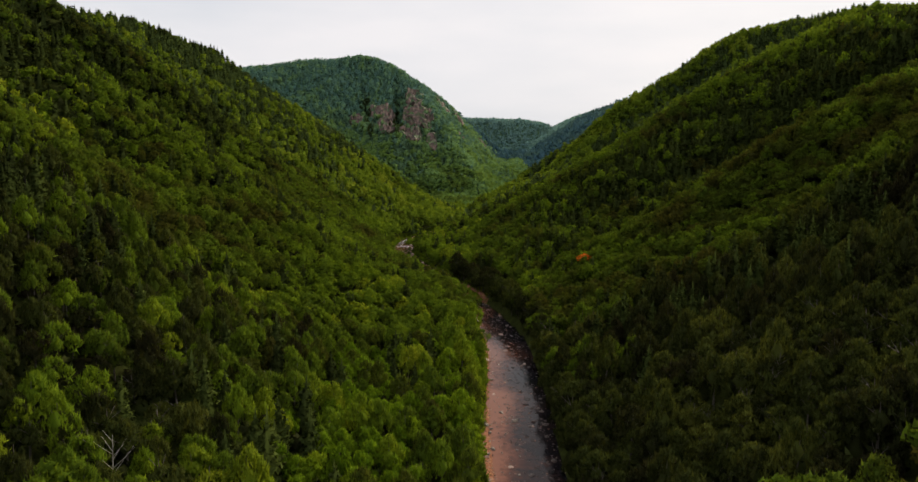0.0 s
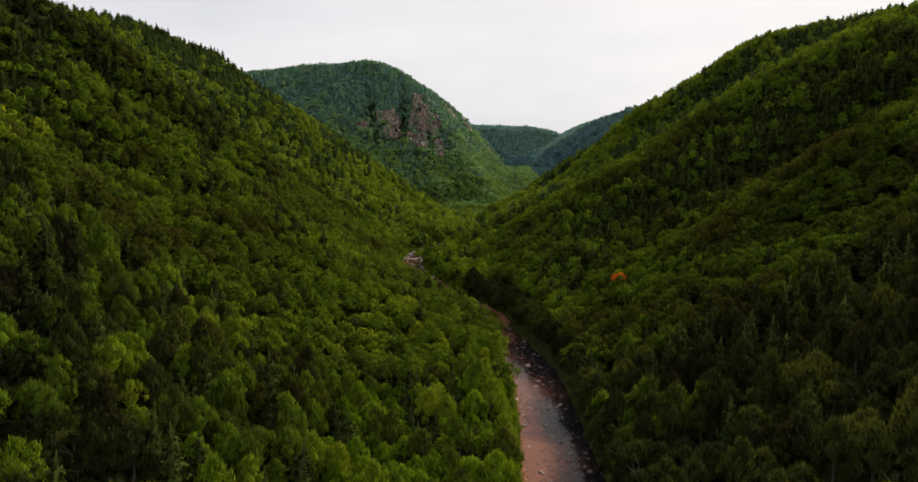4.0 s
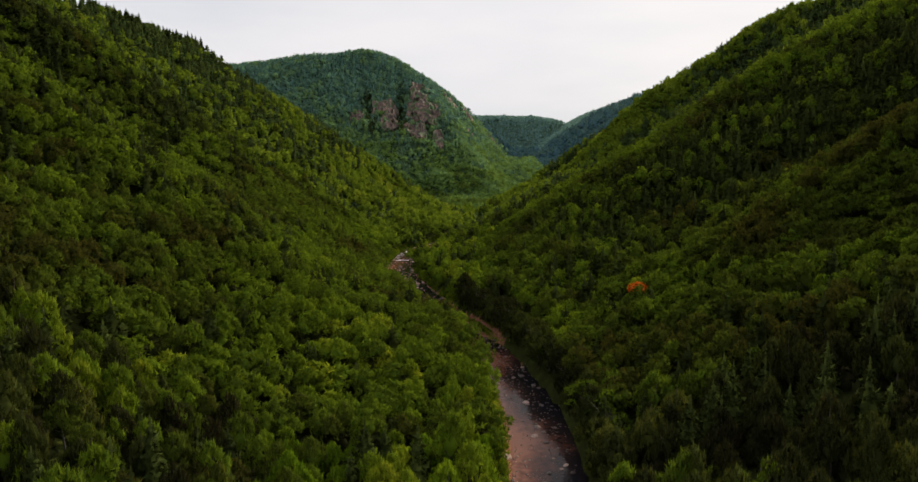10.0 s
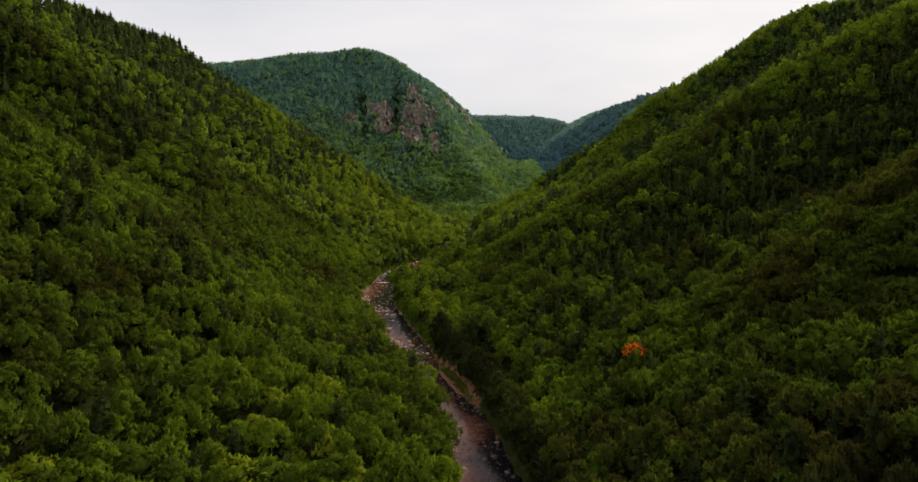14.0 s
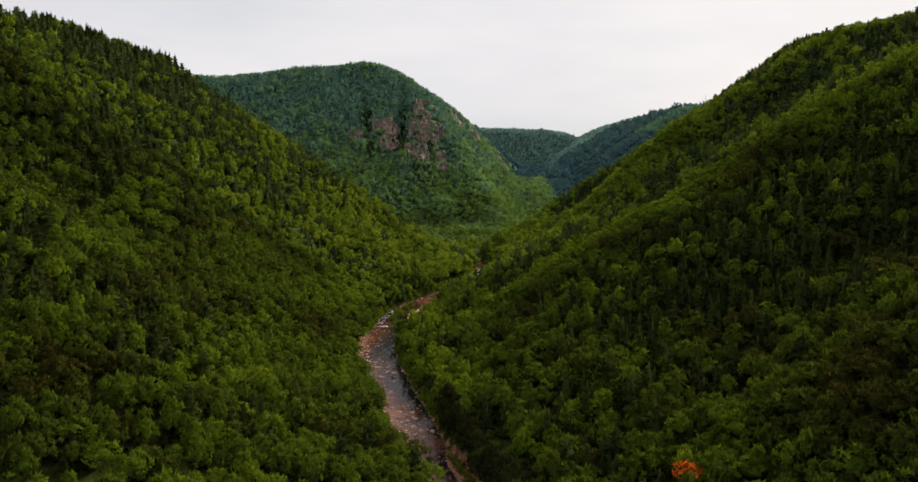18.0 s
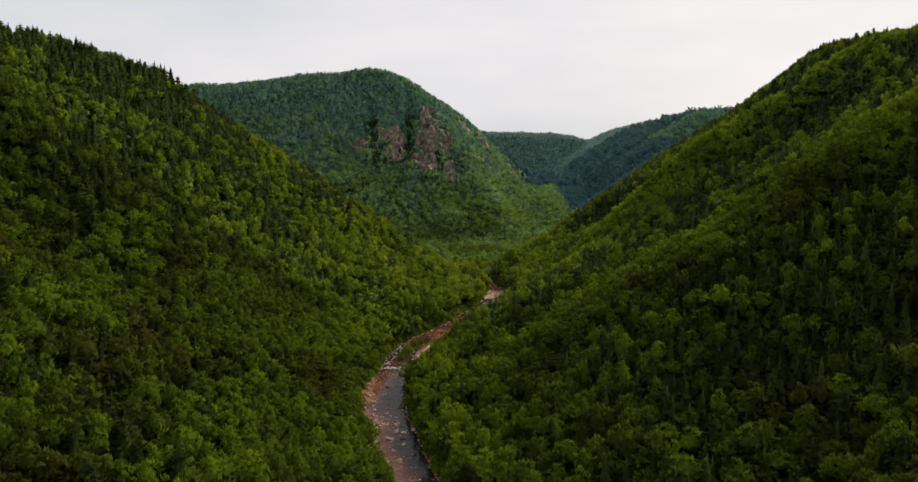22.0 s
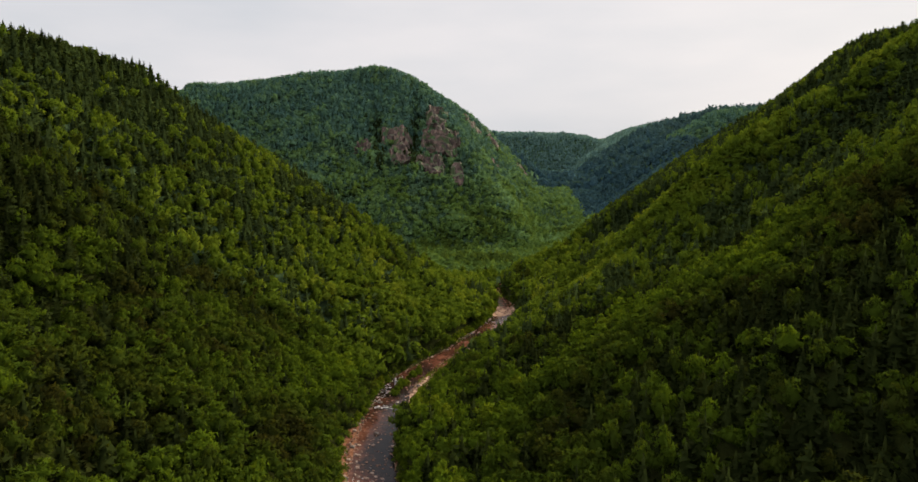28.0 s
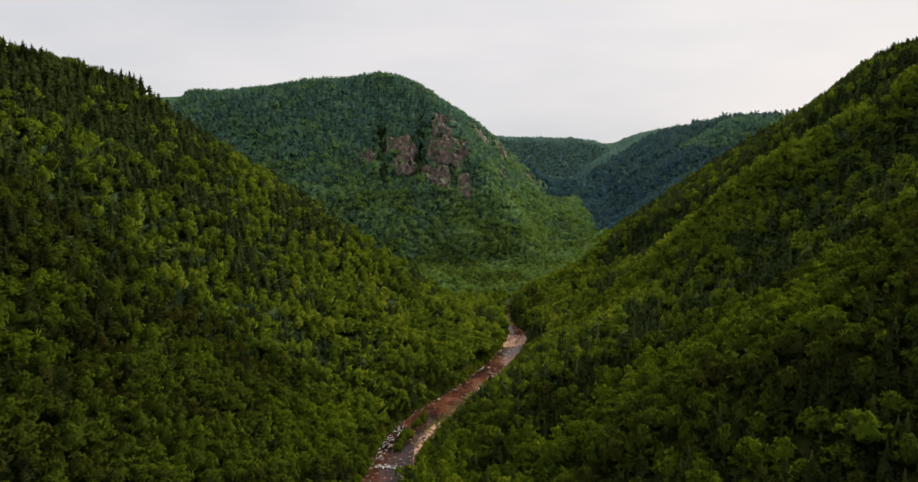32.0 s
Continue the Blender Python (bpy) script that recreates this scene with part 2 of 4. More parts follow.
g_soil = ramp(gn, ((0.3, (0.016, 0.018, 0.006)), (0.55, (0.028, 0.034, 0.009)), (0.8, (0.044, 0.058, 0.012))))
g_stone = ramp(gn, ((0.3, (0.065, 0.026, 0.016)), (0.5, (0.175, 0.076, 0.044)), (0.7, (0.32, 0.175, 0.112))))
gl.new(g_n1.outputs["Fac"], g_soil.inputs["Fac"])
gl.new(g_n2.outputs["Fac"], g_stone.inputs["Fac"])
g_add = gn.new("ShaderNodeMath")
g_add.operation = "MULTIPLY_ADD"
g_add.inputs[1].default_value, g_add.inputs[2].default_value = 0.5, -0.25
gl.new(g_n1.outputs["Fac"], g_add.inputs[0])
g_sum = gn.new("ShaderNodeMath")
g_sum.use_clamp = True
gl.new(g_add.outputs[0], g_sum.inputs[0])
gl.new(g_shore.outputs["Fac"], g_sum.inputs[1])
g_step = gn.new("ShaderNodeMapRange")
g_step.inputs["From Min"].default_value, g_step.inputs["From Max"].default_value = 0.4, 0.6
gl.new(g_sum.outputs[0], g_step.inputs["Value"])
g_mix = gn.new("ShaderNodeMix")
g_mix.data_type = "RGBA"
gl.new(g_step.outputs["Result"], g_mix.inputs["Factor"])
gl.new(g_soil.outputs["Color"], g_mix.inputs["A"])
g_sand = ramp(gn, ((0.3, (0.30, 0.160, 0.100)), (0.5, (0.46, 0.29, 0.20)), (0.7, (0.58, 0.42, 0.31))))
gl.new(g_n2.outputs["Fac"], g_sand.inputs["Fac"])
g_dry = gn.new("ShaderNodeAttribute")
g_dry.attribute_name = "sand"
g_bed = gn.new("ShaderNodeMix")
g_bed.data_type = "RGBA"
gl.new(g_dry.outputs["Fac"], g_bed.inputs["Factor"])
gl.new(g_stone.outputs["Color"], g_bed.inputs["A"])
gl.new(g_sand.outputs["Color"], g_bed.inputs["B"])
gl.new(g_bed.outputs["Result"], g_mix.inputs["B"])
# far ground tinted like the hazy woods, which lightens the gaps between trees
g_far = gn.new("ShaderNodeAttribute")
g_far.attribute_name = "far_floor"
g_haze = ramp(gn, ((0.3, (0.058, 0.104, 0.056)), (0.6, (0.078, 0.134, 0.068))))
gl.new(g_n1.outputs["Fac"], g_haze.inputs["Fac"])
g_all = gn.new("ShaderNodeMix")
g_all.data_type = "RGBA"
gl.new(g_far.outputs["Fac"], g_all.inputs["Factor"])
gl.new(g_mix.outputs["Result"], g_all.inputs["A"])
gl.new(g_haze.outputs["Color"], g_all.inputs["B"])
g_b = gn.new("ShaderNodeBsdfDiffuse")
gl.new(g_all.outputs["Result"], g_b.inputs["Color"])
g_bump = gn.new("ShaderNodeBump")
g_bump.inputs["Strength"].default_value, g_bump.inputs["Distance"].default_value = 0.7, 0.4
gl.new(g_n2.outputs["Fac"], g_bump.inputs["Height"])
gl.new(g_bump.outputs["Normal"], g_b.inputs["Normal"])
g_out = gn.new("ShaderNodeOutputMaterial")
gl.new(g_b.outputs[0], g_out.inputs["Surface"])

water_mat, an, al = material("river_water")
w_n1 = noise_node(an, al, 0.55, 3.0)
w_n2 = noise_node(an, al, 0.10, 3.0)
w_shallow = an.new("ShaderNodeAttribute")
w_shallow.attribute_name = "shallow"
w_sum = an.new("ShaderNodeMath")
w_sum.operation = "MULTIPLY_ADD"
w_sum.inputs[1].default_value = 0.9
w_n3 = noise_node(an, al, 0.8, 8.0)
w_mean = an.new("ShaderNodeMath")
w_mean.operation = "MULTIPLY_ADD"
w_mean.inputs[1].default_value = 0.6
al.new(w_n3.outputs["Fac"], w_mean.inputs[0])
w_low = an.new("ShaderNodeMath")
w_low.inputs[1].default_value = -0.575
al.new(w_n2.outputs["Fac"], w_low.inputs[0])
al.new(w_low.outputs[0], w_mean.inputs[2])
al.new(w_mean.outputs[0], w_sum.inputs[2])
al.new(w_shallow.outputs["Fac"], w_sum.inputs[0])
w_col = ramp(an, ((0.2, (0.006, 0.006, 0.008)), (0.5, (0.020, 0.012, 0.011)), (0.78, (0.070, 0.026, 0.016)), (1.0, (0.140, 0.058, 0.036))))
al.new(w_sum.outputs[0], w_col.inputs["Fac"])
w_b = an.new("ShaderNodeBsdfPrincipled")
w_b.inputs["Roughness"].default_value = 0.09
w_b.inputs["Specular IOR Level"].default_value = 0.13
w_b.inputs["IOR"].default_value = 1.33
al.new(w_col.outputs["Color"], w_b.inputs["Base Color"])
w_bump = an.new("ShaderNodeBump")
w_bump.inputs["Strength"].default_value, w_bump.inputs["Distance"].default_value = 0.32, 0.2
al.new(w_n1.outputs["Fac"], w_bump.inputs["Height"])
al.new(w_bump.outputs["Normal"], w_b.inputs["Normal"])
w_out = an.new("ShaderNodeOutputMaterial")
al.new(w_b.outputs[0], w_out.inputs["Surface"])
foam_mat = rough_material("foam", ((0.3, (0.55, 0.55, 0.56)), (0.7, (0.85, 0.85, 0.86))), 1.5, 0.6)

# ---- the lie of the land ----
rng = np.random.default_rng(7)
LATTICE = rng.random((256, 256))


def value_noise(x, y, size):
    """Smooth noise of that size in metres, -1 to 1."""
    u, v = x / size + 71.3, y / size + 37.7
    i, j = np.floor(u).astype(int), np.floor(v).astype(int)
    a, b = u - i, v - j
    a, b = a * a * (3 - 2 * a), b * b * (3 - 2 * b)
    g = lambda p, q: LATTICE[p % 256, q % 256]
    return 2 * ((g(i, j) * (1 - a) + g(i + 1, j) * a) * (1 - b) + (g(i, j + 1) * (1 - a) + g(i + 1, j + 1) * a) * b) - 1


def smax(a, b, k):
    h = np.clip(0.5 + 0.5 * (a - b) / k, 0, 1)
    return b + (a - b) * h + k * h * (1 - h)


def smin(a, b, k):
    return -smax(-a, -b, k)


def soft(d, k):
    """d where it is positive, easing into nought over k metres."""
    return k * np.logaddexp(0, d / k)


def curve(y, ys, xs):
    """A smooth line through a few stations."""
    y = np.asarray(y, float)
    return (np.interp(y - 14, ys, xs) + 2 * np.interp(y, ys, xs) + np.interp(y + 14, ys, xs)) / 4


def river_x(y):
    return curve(y, (-300, 60, 137, 169, 219, 258, 277, 300, 318, 340, 361, 390, 416, 437, 457, 476, 496, 519, 536, 551, 586, 621, 640, 680, 720, 800, 1000, 1300, 2500),
                 (7, 12.6, 13.6, 15.2, 16.8, 11.2, 7.4, 0, -7.5, -14, -21.4, -29.8, -36, -37, -35, -35, -29.5, -21.5, -12.5, -8, 3.5, 10.7, 12, 6, 6, 35, 70, 105, 170))


def river_half(y):
    return curve(y, (-300, 137, 219, 258, 277, 318, 361, 390, 416, 457, 476, 496, 519, 536, 586, 621, 648, 672), (8.1, 8.3, 7.4, 6.4, 6.0, 7.6, 8.5, 8.8, 8.2, 7.2, 8.6, 9.2, 8.4, 7.6, 6.8, 5.8, 5.4, 2.2))


def river_z(y):
    return 1.5 + 0.013 * np.asarray(y, float)


def bars(x, y):
    """Gravel bars: how far they stand over the river bed."""
    u = x - river_x(y)
    bar = lambda u0, y0, wu, wy, h: h * np.exp(-((u - u0) / wu) ** 2 - ((y - y0) / wy) ** 2)
    return (bar(5.0, 300, 3.2, 18, 1.3) + bar(-7.5, 420, 2.8, 22, 1.05) + bar(6.4, 483, 2.8, 18, 1.6) + bar(-0.8, 626, 4.8, 14, 2.0)
            + bar(-8.4, 222, 1.8, 26, 0.75) + bar(-7.6, 128, 1.6, 24, 0.7) + bar(3.4, 540, 1.5, 26, 0.9) + bar(0.5, 345, 2.2, 14, 0.85))


def land(x, y):
    """The height of the ground."""
    x, y = np.asarray(x, float), np.asarray(y, float)
    rx, rh, rz = river_x(y), river_half(y), river_z(y)
    rough = 3.0 * value_noise(x, y, 60) + 1.6 * value_noise(x + 400, y, 24)
    # left hill
    foot = np.minimum(rx - rh, np.interp(y, (0, 600, 650, 700, 760, 840, 1000), (900, 900, -8, -70, -210, -480, -900)))
    flat = np.interp(y, (0, 160, 190, 240, 300, 350, 400, 520, 640), (34, 38, 46, 40, 26, 15, 6, 8, 16))
    steep = np.interp(y, (0, 250, 420, 560, 640), (0.58, 0.60, 0.665, 0.68, 0.675))
    spurs = 1 + 0.09 * np.sin(y / 19.0 + x / 60.0) * np.clip((520 - y) / 100, 0, 1)
    d = foot - x
    left = steep * soft(d - flat, 9) * (1 + 0.05 * value_noise(x, y, 90)) * spurs
    left = smin(left, 154 + 0.05 * (-220 - x) + 5 * value_noise(x, y, 70) + 6 * np.exp(-((x + 258) / 30) ** 2 - ((y - 588) / 52) ** 2), 14)
    # right hill, with three spurs
    d = x - (rx + rh)
    steep = np.interp(y, (0, 200, 280, 400, 470, 540, 640, 760, 900), (0.56, 0.56, 0.46, 0.49, 0.50, 0.60, 0.58, 0.68, 0.68))
    flat = np.interp(y, (0, 200, 280, 350, 430, 490, 540, 760), (10, 9, 12, 14, 20, 14, 7, 3))
    right = steep * soft(d - flat, 9) * (1 + 0.05 * value_noise(x + 900, y, 90))
    inland = np.clip((d - 45) / 80, 0, 1)
    rib = lambda y0, lean, wide: np.exp(-((y - y0 - lean * (x - 125)) / wide) ** 2)
    right += inland * (14 * rib(270, 0.10, 25) - 10 * rib(330, 0.20, 24) + 9 * rib(440, 0.24, 30) - 4 * rib(515, 0.20, 24)
                       + 27 * rib(597, 0.0, 34) - 18 * rib(672, 0.0, 26))
    right = smin(right, np.interp(y, (0, 300, 500, 650, 760, 900), (128, 134, 147, 165, 178, 180)) + 0.02 * (x - 300) + 6 * np.clip((x - 235) / 45, 0, 1) * (y > 480) + 5 * value_noise(x, y, 80), 16)
    right = smin(right, 207 + 0.9 * (800 - y), 20)
    # the mountain that closes the valley
    mount = smin(80 + 0.68 * (y - 891) - 0.30 * (x + 167), 134 + 0.55 * (y - 1015), 18)
    mount = smin(mount, 128 - 0.58 * x - 0.10 * (y - 1180), 14)
    mount = smin(mount, 128 - 1.15 * x + 0.25 * (y - 1200), 14)
    mount = smin(mount, 214.5 + 0.075 * (x + 160), 10)
    mount = mount + 5 * value_noise(x, y + 50, 110) + 3 * value_noise(x, y, 45) + 7 * value_noise(x - 0.25 * y, y * 0.2, 30) * np.clip((1080 - y) / 60, 0, 1)
    mount -= (19 * np.exp(-((x + 87 + 0.1 * (y - 970)) / 5.5) ** 2) + 15 * np.exp(-((x + 130 + 0.2 * (y - 970)) / 5) ** 2)) * np.clip((y - 950) / 40, 0, 1) * np.clip((1090 - y) / 40, 0, 1)
    # the hill beyond on the other side, and the far ridge
    beyond = smin(28 + 0.88 * (x - 126), 93 + 0.56 * (x - 202), 14)
    beyond = smin(beyond, 160 + 4 * value_noise(x, y, 120), 14)
    beyond = smin(beyond, 60 + 0.62 * (y - 1020), 20)
    far = smin(0.6 * (y - 1650), 156 + 5 * value_noise(x, y, 200) - 0.02 * x - 0.12 * np.maximum(x - 180, 0) - 0.006 * np.clip(x - 215, 0, 120) ** 2, 14)
    z = smax(left, right, 6)
    # the valley floor climbs at its head
    z = np.where(y > 700, smax(z, np.interp(y, (700, 850, 1060, 1400), (-20, 2, 38, 60)), 8), z)
    z = np.where(y > 560, smax(z, np.where(y > 560, mount, -99), 8), z)
    z = np.where(y > 850, smax(z, beyond, 8), z)
    z = np.where(y > 1500, smax(z, far, 8), z)
    z = z + rough * np.clip((np.abs(x - rx) - rh - 6) / 25, 0, 1)
    # banks and bed; the channel closes up in the woods at the valley head
    away = np.abs(x - rx) - rh + 60 * np.clip((y - 760) / 120, 0, 1)
    bank = rz + np.where((x > rx) & (y < 330), 3.2 * np.clip(away / 2.5, 0, 1), 1.5 * np.clip(away / 3.5, 0, 1)) + 0.4 * value_noise(x, y, 7)
    bed = rz - 0.75 * np.clip(-away / 3.0, 0, 1) + bars(x, y) - 0.15 + 0.12 * value_noise(x, y, 3)
    return np.where(away < 0, bed, bank + np.maximum(z, 0) * np.clip(away / 8, 0, 1))


def steps(parts):
    """Grid lines: (from, to, step) one after the other."""
    out = []
    for a, b, s in parts:
        out += list(np.arange(a, b, s))
    return np.array(out + [parts[-1][1]], float)


def mesh_object(name, verts, quads, mats, index=None, attributes=(), smooth=False, parent=None, normals=None):
    me = bpy.data.meshes.new(name)
    n, m = len(verts), len(quads)
    me.vertices.add(n)
    me.vertices.foreach_set("co", np.ascontiguousarray(verts, dtype=np.float32).ravel())
    sides = quads.shape[1]
    me.loops.add(m * sides)
    me.loops.foreach_set("vertex_index", np.ascontiguousarray(quads, dtype=np.int32).ravel())
    me.polygons.add(m)
    me.polygons.foreach_set("loop_start", np.arange(m, dtype=np.int32) * sides)
    me.polygons.foreach_set("use_smooth", np.full(m, smooth))
    for mat in mats:
        me.materials.append(mat)
    if index is not None:
        me.polygons.foreach_set("material_index", np.ascontiguousarray(index, dtype=np.int32))
    for key, values in attributes:
        at = me.attributes.new(key, "FLOAT", "POINT")
        at.data.foreach_set("value", np.ascontiguousarray(values, dtype=np.float32))
    me.update(calc_edges=True)
    if normals is not None:
        me.normals_split_custom_set_from_vertices(np.ascontiguousarray(normals, dtype=np.float32))
    ob = new(name, me)
    if parent is not None:
        ob.parent = parent
    return ob


def sheet(xs, ys):
    gx, gy = np.meshgrid(xs, ys)
    i = np.arange(len(ys) - 1)[:, None] * len(xs) + np.arange(len(xs) - 1)[None]
    quads = np.stack([i, i + 1, i + 1 + len(xs), i + len(xs)], -1).reshape(-1, 4)
    return gx.ravel(), gy.ravel(), quads


gx, gy, gq = sheet(steps(((-4200, -1200, 300), (-1200, -500, 35), (-500, -64, 6), (-64, 44, 1.8), (44, 500, 6), (500, 1300, 35), (1300, 4200, 290))),
                   steps(((-1500, -200, 100), (-200, 60, 10), (60, 700, 6), (700, 1400, 8), (1400, 2200, 25), (2200, 4400, 200))))
gz = land(gx, gy)
away = np.abs(gx - river_x(gy)) - river_half(gy)
left_bank = (gx < river_x(gy)) * np.clip(1.0 - np.maximum(away, 0) / 1.2, 0, 1) * (0.32 + 0.5 * value_noise(gx, gy, 9)) * np.clip((452 - gy) / 15, 0, 1)
shore = np.maximum(np.clip(bars(gx, gy) * 1.6, 0, 1) * np.clip(1.2 - away / 2.5, 0, 1), np.maximum(left_bank, (away < np.where((gx > river_x(gy)) & (gy < 280), -2.2, np.interp(gy, (430, 460), (-0.4, -2.0)))) * 0.9)) * (gy < 680)
ground = tagged(mesh_object("ground", np.stack([gx, gy, gz], -1), gq, [ground_mat], None, [("shore", shore), ("sand", np.clip((gy - 455) / 15, 0, 1)), ("far_floor", np.clip((gy - 700) / 60, 0, 1) + 0.5 * np.clip((gy - 450) / 40, 0, 1) * (gy <= 700) * (away > 26))], True),
                "forest floor of a steep valley with gravel river banks", "ground", kind="structure")

ry = steps(((-400, 60, 20), (60, 700, 3), (700, 1300, 15)))
ru = np.linspace(-1, 1, 9)
wx = (river_x(ry)[:, None] + (river_half(ry)[:, None] + 1.5) * ru[None]).ravel()
wy = np.repeat(ry, 9)
i = np.arange(len(ry) - 1)[:, None] * 9 + np.arange(8)[None]
# reddish shallows on the left; right side coloured darker for depth and bank shade
tagged(mesh_object("water", np.stack([wx, wy, river_z(wy) - 0.12], -1), np.stack([i, i + 1, i + 10, i + 9], -1).reshape(-1, 4), [water_mat], None, [("shallow", np.clip(0.62 - 0.62 * np.tile(ru, len(ry)) * np.interp(wy, (300, 380, 440, 475), (1, 1.2, 1.0, -0.3)) + 0.3 * value_noise(wx, wy, 20) - np.interp(wy, (200, 300, 390, 480, 540), (0.15, 0.05, 0.12, 0.08, 0.06)), 0, 1))], True),
       "shallow brown river reflecting the pale sky", "river", kind="structure")


# ---- trees ----
def leaf_cards(centres, normals, size, r, slim=0.5, rise=0.7, crisp=0.35):
    """Small folded sprays of leaves at the centres: slips that point outwards and up."""
    n = len(centres)
    stand = (r.uniform(0, 1, n) < 0.42)[:, None]
    face = np.where(stand, np.cross(normals, r.normal(0, 1, (n, 3))), normals + r.normal(0, 0.42, (n, 3)))
    face = face * np.where((face * normals).sum(1) < 0, -1, 1)[:, None]
    face /= np.linalg.norm(face, axis=1)[:, None] + 1e-9
    along = normals * 0.35 + np.array((0, 0, rise)) + r.normal(0, 0.6, (n, 3))
    along -= face * (along * face).sum(1)[:, None]
    along /= np.linalg.norm(along, axis=1)[:, None] + 1e-9
    side = np.cross(along, face)
    s = size * r.uniform(0.6, 1.45, (n, 1))
    a, b = along * s, side * s * r.uniform(slim * 0.8, slim * 1.5, (n, 1))
    v = np.stack([centres - b - a * 0.6, centres + b - a * 0.6, centres + a * 1.2], 1)
    soft_n = normals + face * crisp + r.normal(0, 0.10 + 0.2 * crisp, (n, 3))
    return v.reshape(-1, 3), np.arange(3 * n).reshape(-1, 3), np.repeat(soft_n / np.linalg.norm(soft_n, axis=1)[:, None], 3, 0)


def ball(radius, centre, rings=3, sides=6, squash=1.0):
    """A closed rounded core of quads."""
    v, q = [], []
    for k in range(rings + 1):
        a = math.pi * (0.08 + 0.84 * k / rings)
        for j in range(sides):
            b = 2 * math.pi * j / sides
            v.append((centre[0] + radius * math.sin(a) * math.cos(b), centre[1] + radius * math.sin(a) * math.sin(b), centre[2] - radius * squash * math.cos(a)))
    for k in range(rings):
        for j in range(sides):
            q.append((k * sides + j, k * sides + (j + 1) % sides, (k + 1) * sides + (j + 1) % sides, (k + 1) * sides + j))
    return np.array(v), np.array(q)


def stick(p0, p1, r0, r1, sides=5):
    """A tapered limb."""
    p0, p1 = np.array(p0, float), np.array(p1, float)
    w = p1 - p0
    w = w / np.linalg.norm(w)
    a = np.cross(w, (0.3, 0.9, 0.1))
    a /= np.linalg.norm(a)
    b = np.cross(w, a)
    ang = np.arange(sides) * 2 * math.pi / sides
    ring = np.cos(ang)[:, None] * a + np.sin(ang)[:, None] * b
    v = np.concatenate([p0 + ring * r0, p1 + ring * r1])
    q = np.array([(j, (j + 1) % sides, sides + (j + 1) % sides, sides + j) for j in range(sides)])
    return v, q


def joined(pieces):
    """Pieces as one: points, triangles and the normals by which they are shaded."""
    v, q, n, at = [], [], [], 0
    for a, b, *c in pieces:
        v.append(a)
        q.append((b if b.shape[1] == 3 else np.concatenate([b[:, :3], b[:, (0, 2, 3)]])) + at)
        if not c:
            c = [(a - a.mean(0)) * (1, 1, 0.3) + np.array((0, 0, 0.25))]
            c = [c[0] / (np.linalg.norm(c[0], axis=1)[:, None] + 1e-9)]
        n.append(c[0])
        at += len(a)
    return np.concatenate(v), np.concatenate(q), np.concatenate(n)


def broad_crown(seed, cards, size, tall, slim=0.36, rise=0.6, crisp=0.35, boughs=12, core=0.46):
    """A leafy crown one metre in radius and up to `tall` high over its base: tufted boughs set over a dome, with dark gaps between them."""
    r = np.random.default_rng(seed)
    up = np.concatenate([(np.arange(boughs) + r.uniform(0.1, 0.9, boughs)) / boughs, [1.0]])
    ang = np.arange(boughs + 1) * 2.4 + r.uniform(-0.5, 0.5, boughs + 1)
    out = 0.84 * (1 - up ** 1.7) ** 0.55 * r.uniform(0.72, 1.12, boughs + 1)
    lobes = np.stack([np.cos(ang) * out, np.sin(ang) * out, tall * (0.14 + 0.74 * up + r.uniform(-0.05, 0.05, boughs + 1))], -1)
    size_l = r.uniform(0.75, 1.3, boughs + 1) * 0.98 / math.sqrt(boughs)
    flat = np.array((1.0, 1.0, 0.8))
    pick = r.choice(boughs + 1, cards * 4, p=size_l ** 2 / (size_l ** 2).sum())
    w = r.normal(0, 1, (cards * 4, 3)) + lobes[pick] * (0.6, 0.6, 0)
    w[:, 2] += 0.65
    w /= np.linalg.norm(w, axis=1)[:, None]
    p = lobes[pick] + w * flat * (size_l[pick] * r.uniform(0.6, 1.15, cards * 4))[:, None]
    inside = np.zeros(len(p), bool)
    for c, k in zip(lobes, size_l):
        inside |= (((p - c) / flat) ** 2).sum(1) < (0.58 * k) ** 2
    keep = np.where(~inside)[0][:cards]
    p, w = p[keep], w[keep]
    whole = p - np.array((0, 0, tall * 0.35))
    whole /= np.linalg.norm(whole, axis=1)[:, None]
    v, q, soft_n = leaf_cards(p, w, size, r, slim, rise, crisp)
    soft_n = 0.8 * soft_n + np.repeat(0.3 * whole, 3, 0) + np.array((0, 0, 0.5 if crisp <= 0.3 else 0.1))
    soft_n /= np.linalg.norm(soft_n, axis=1)[:, None]
    return joined([(v, q, soft_n), ball(core, (0, 0, tall * 0.42), 2, 6, tall * 0.62)])


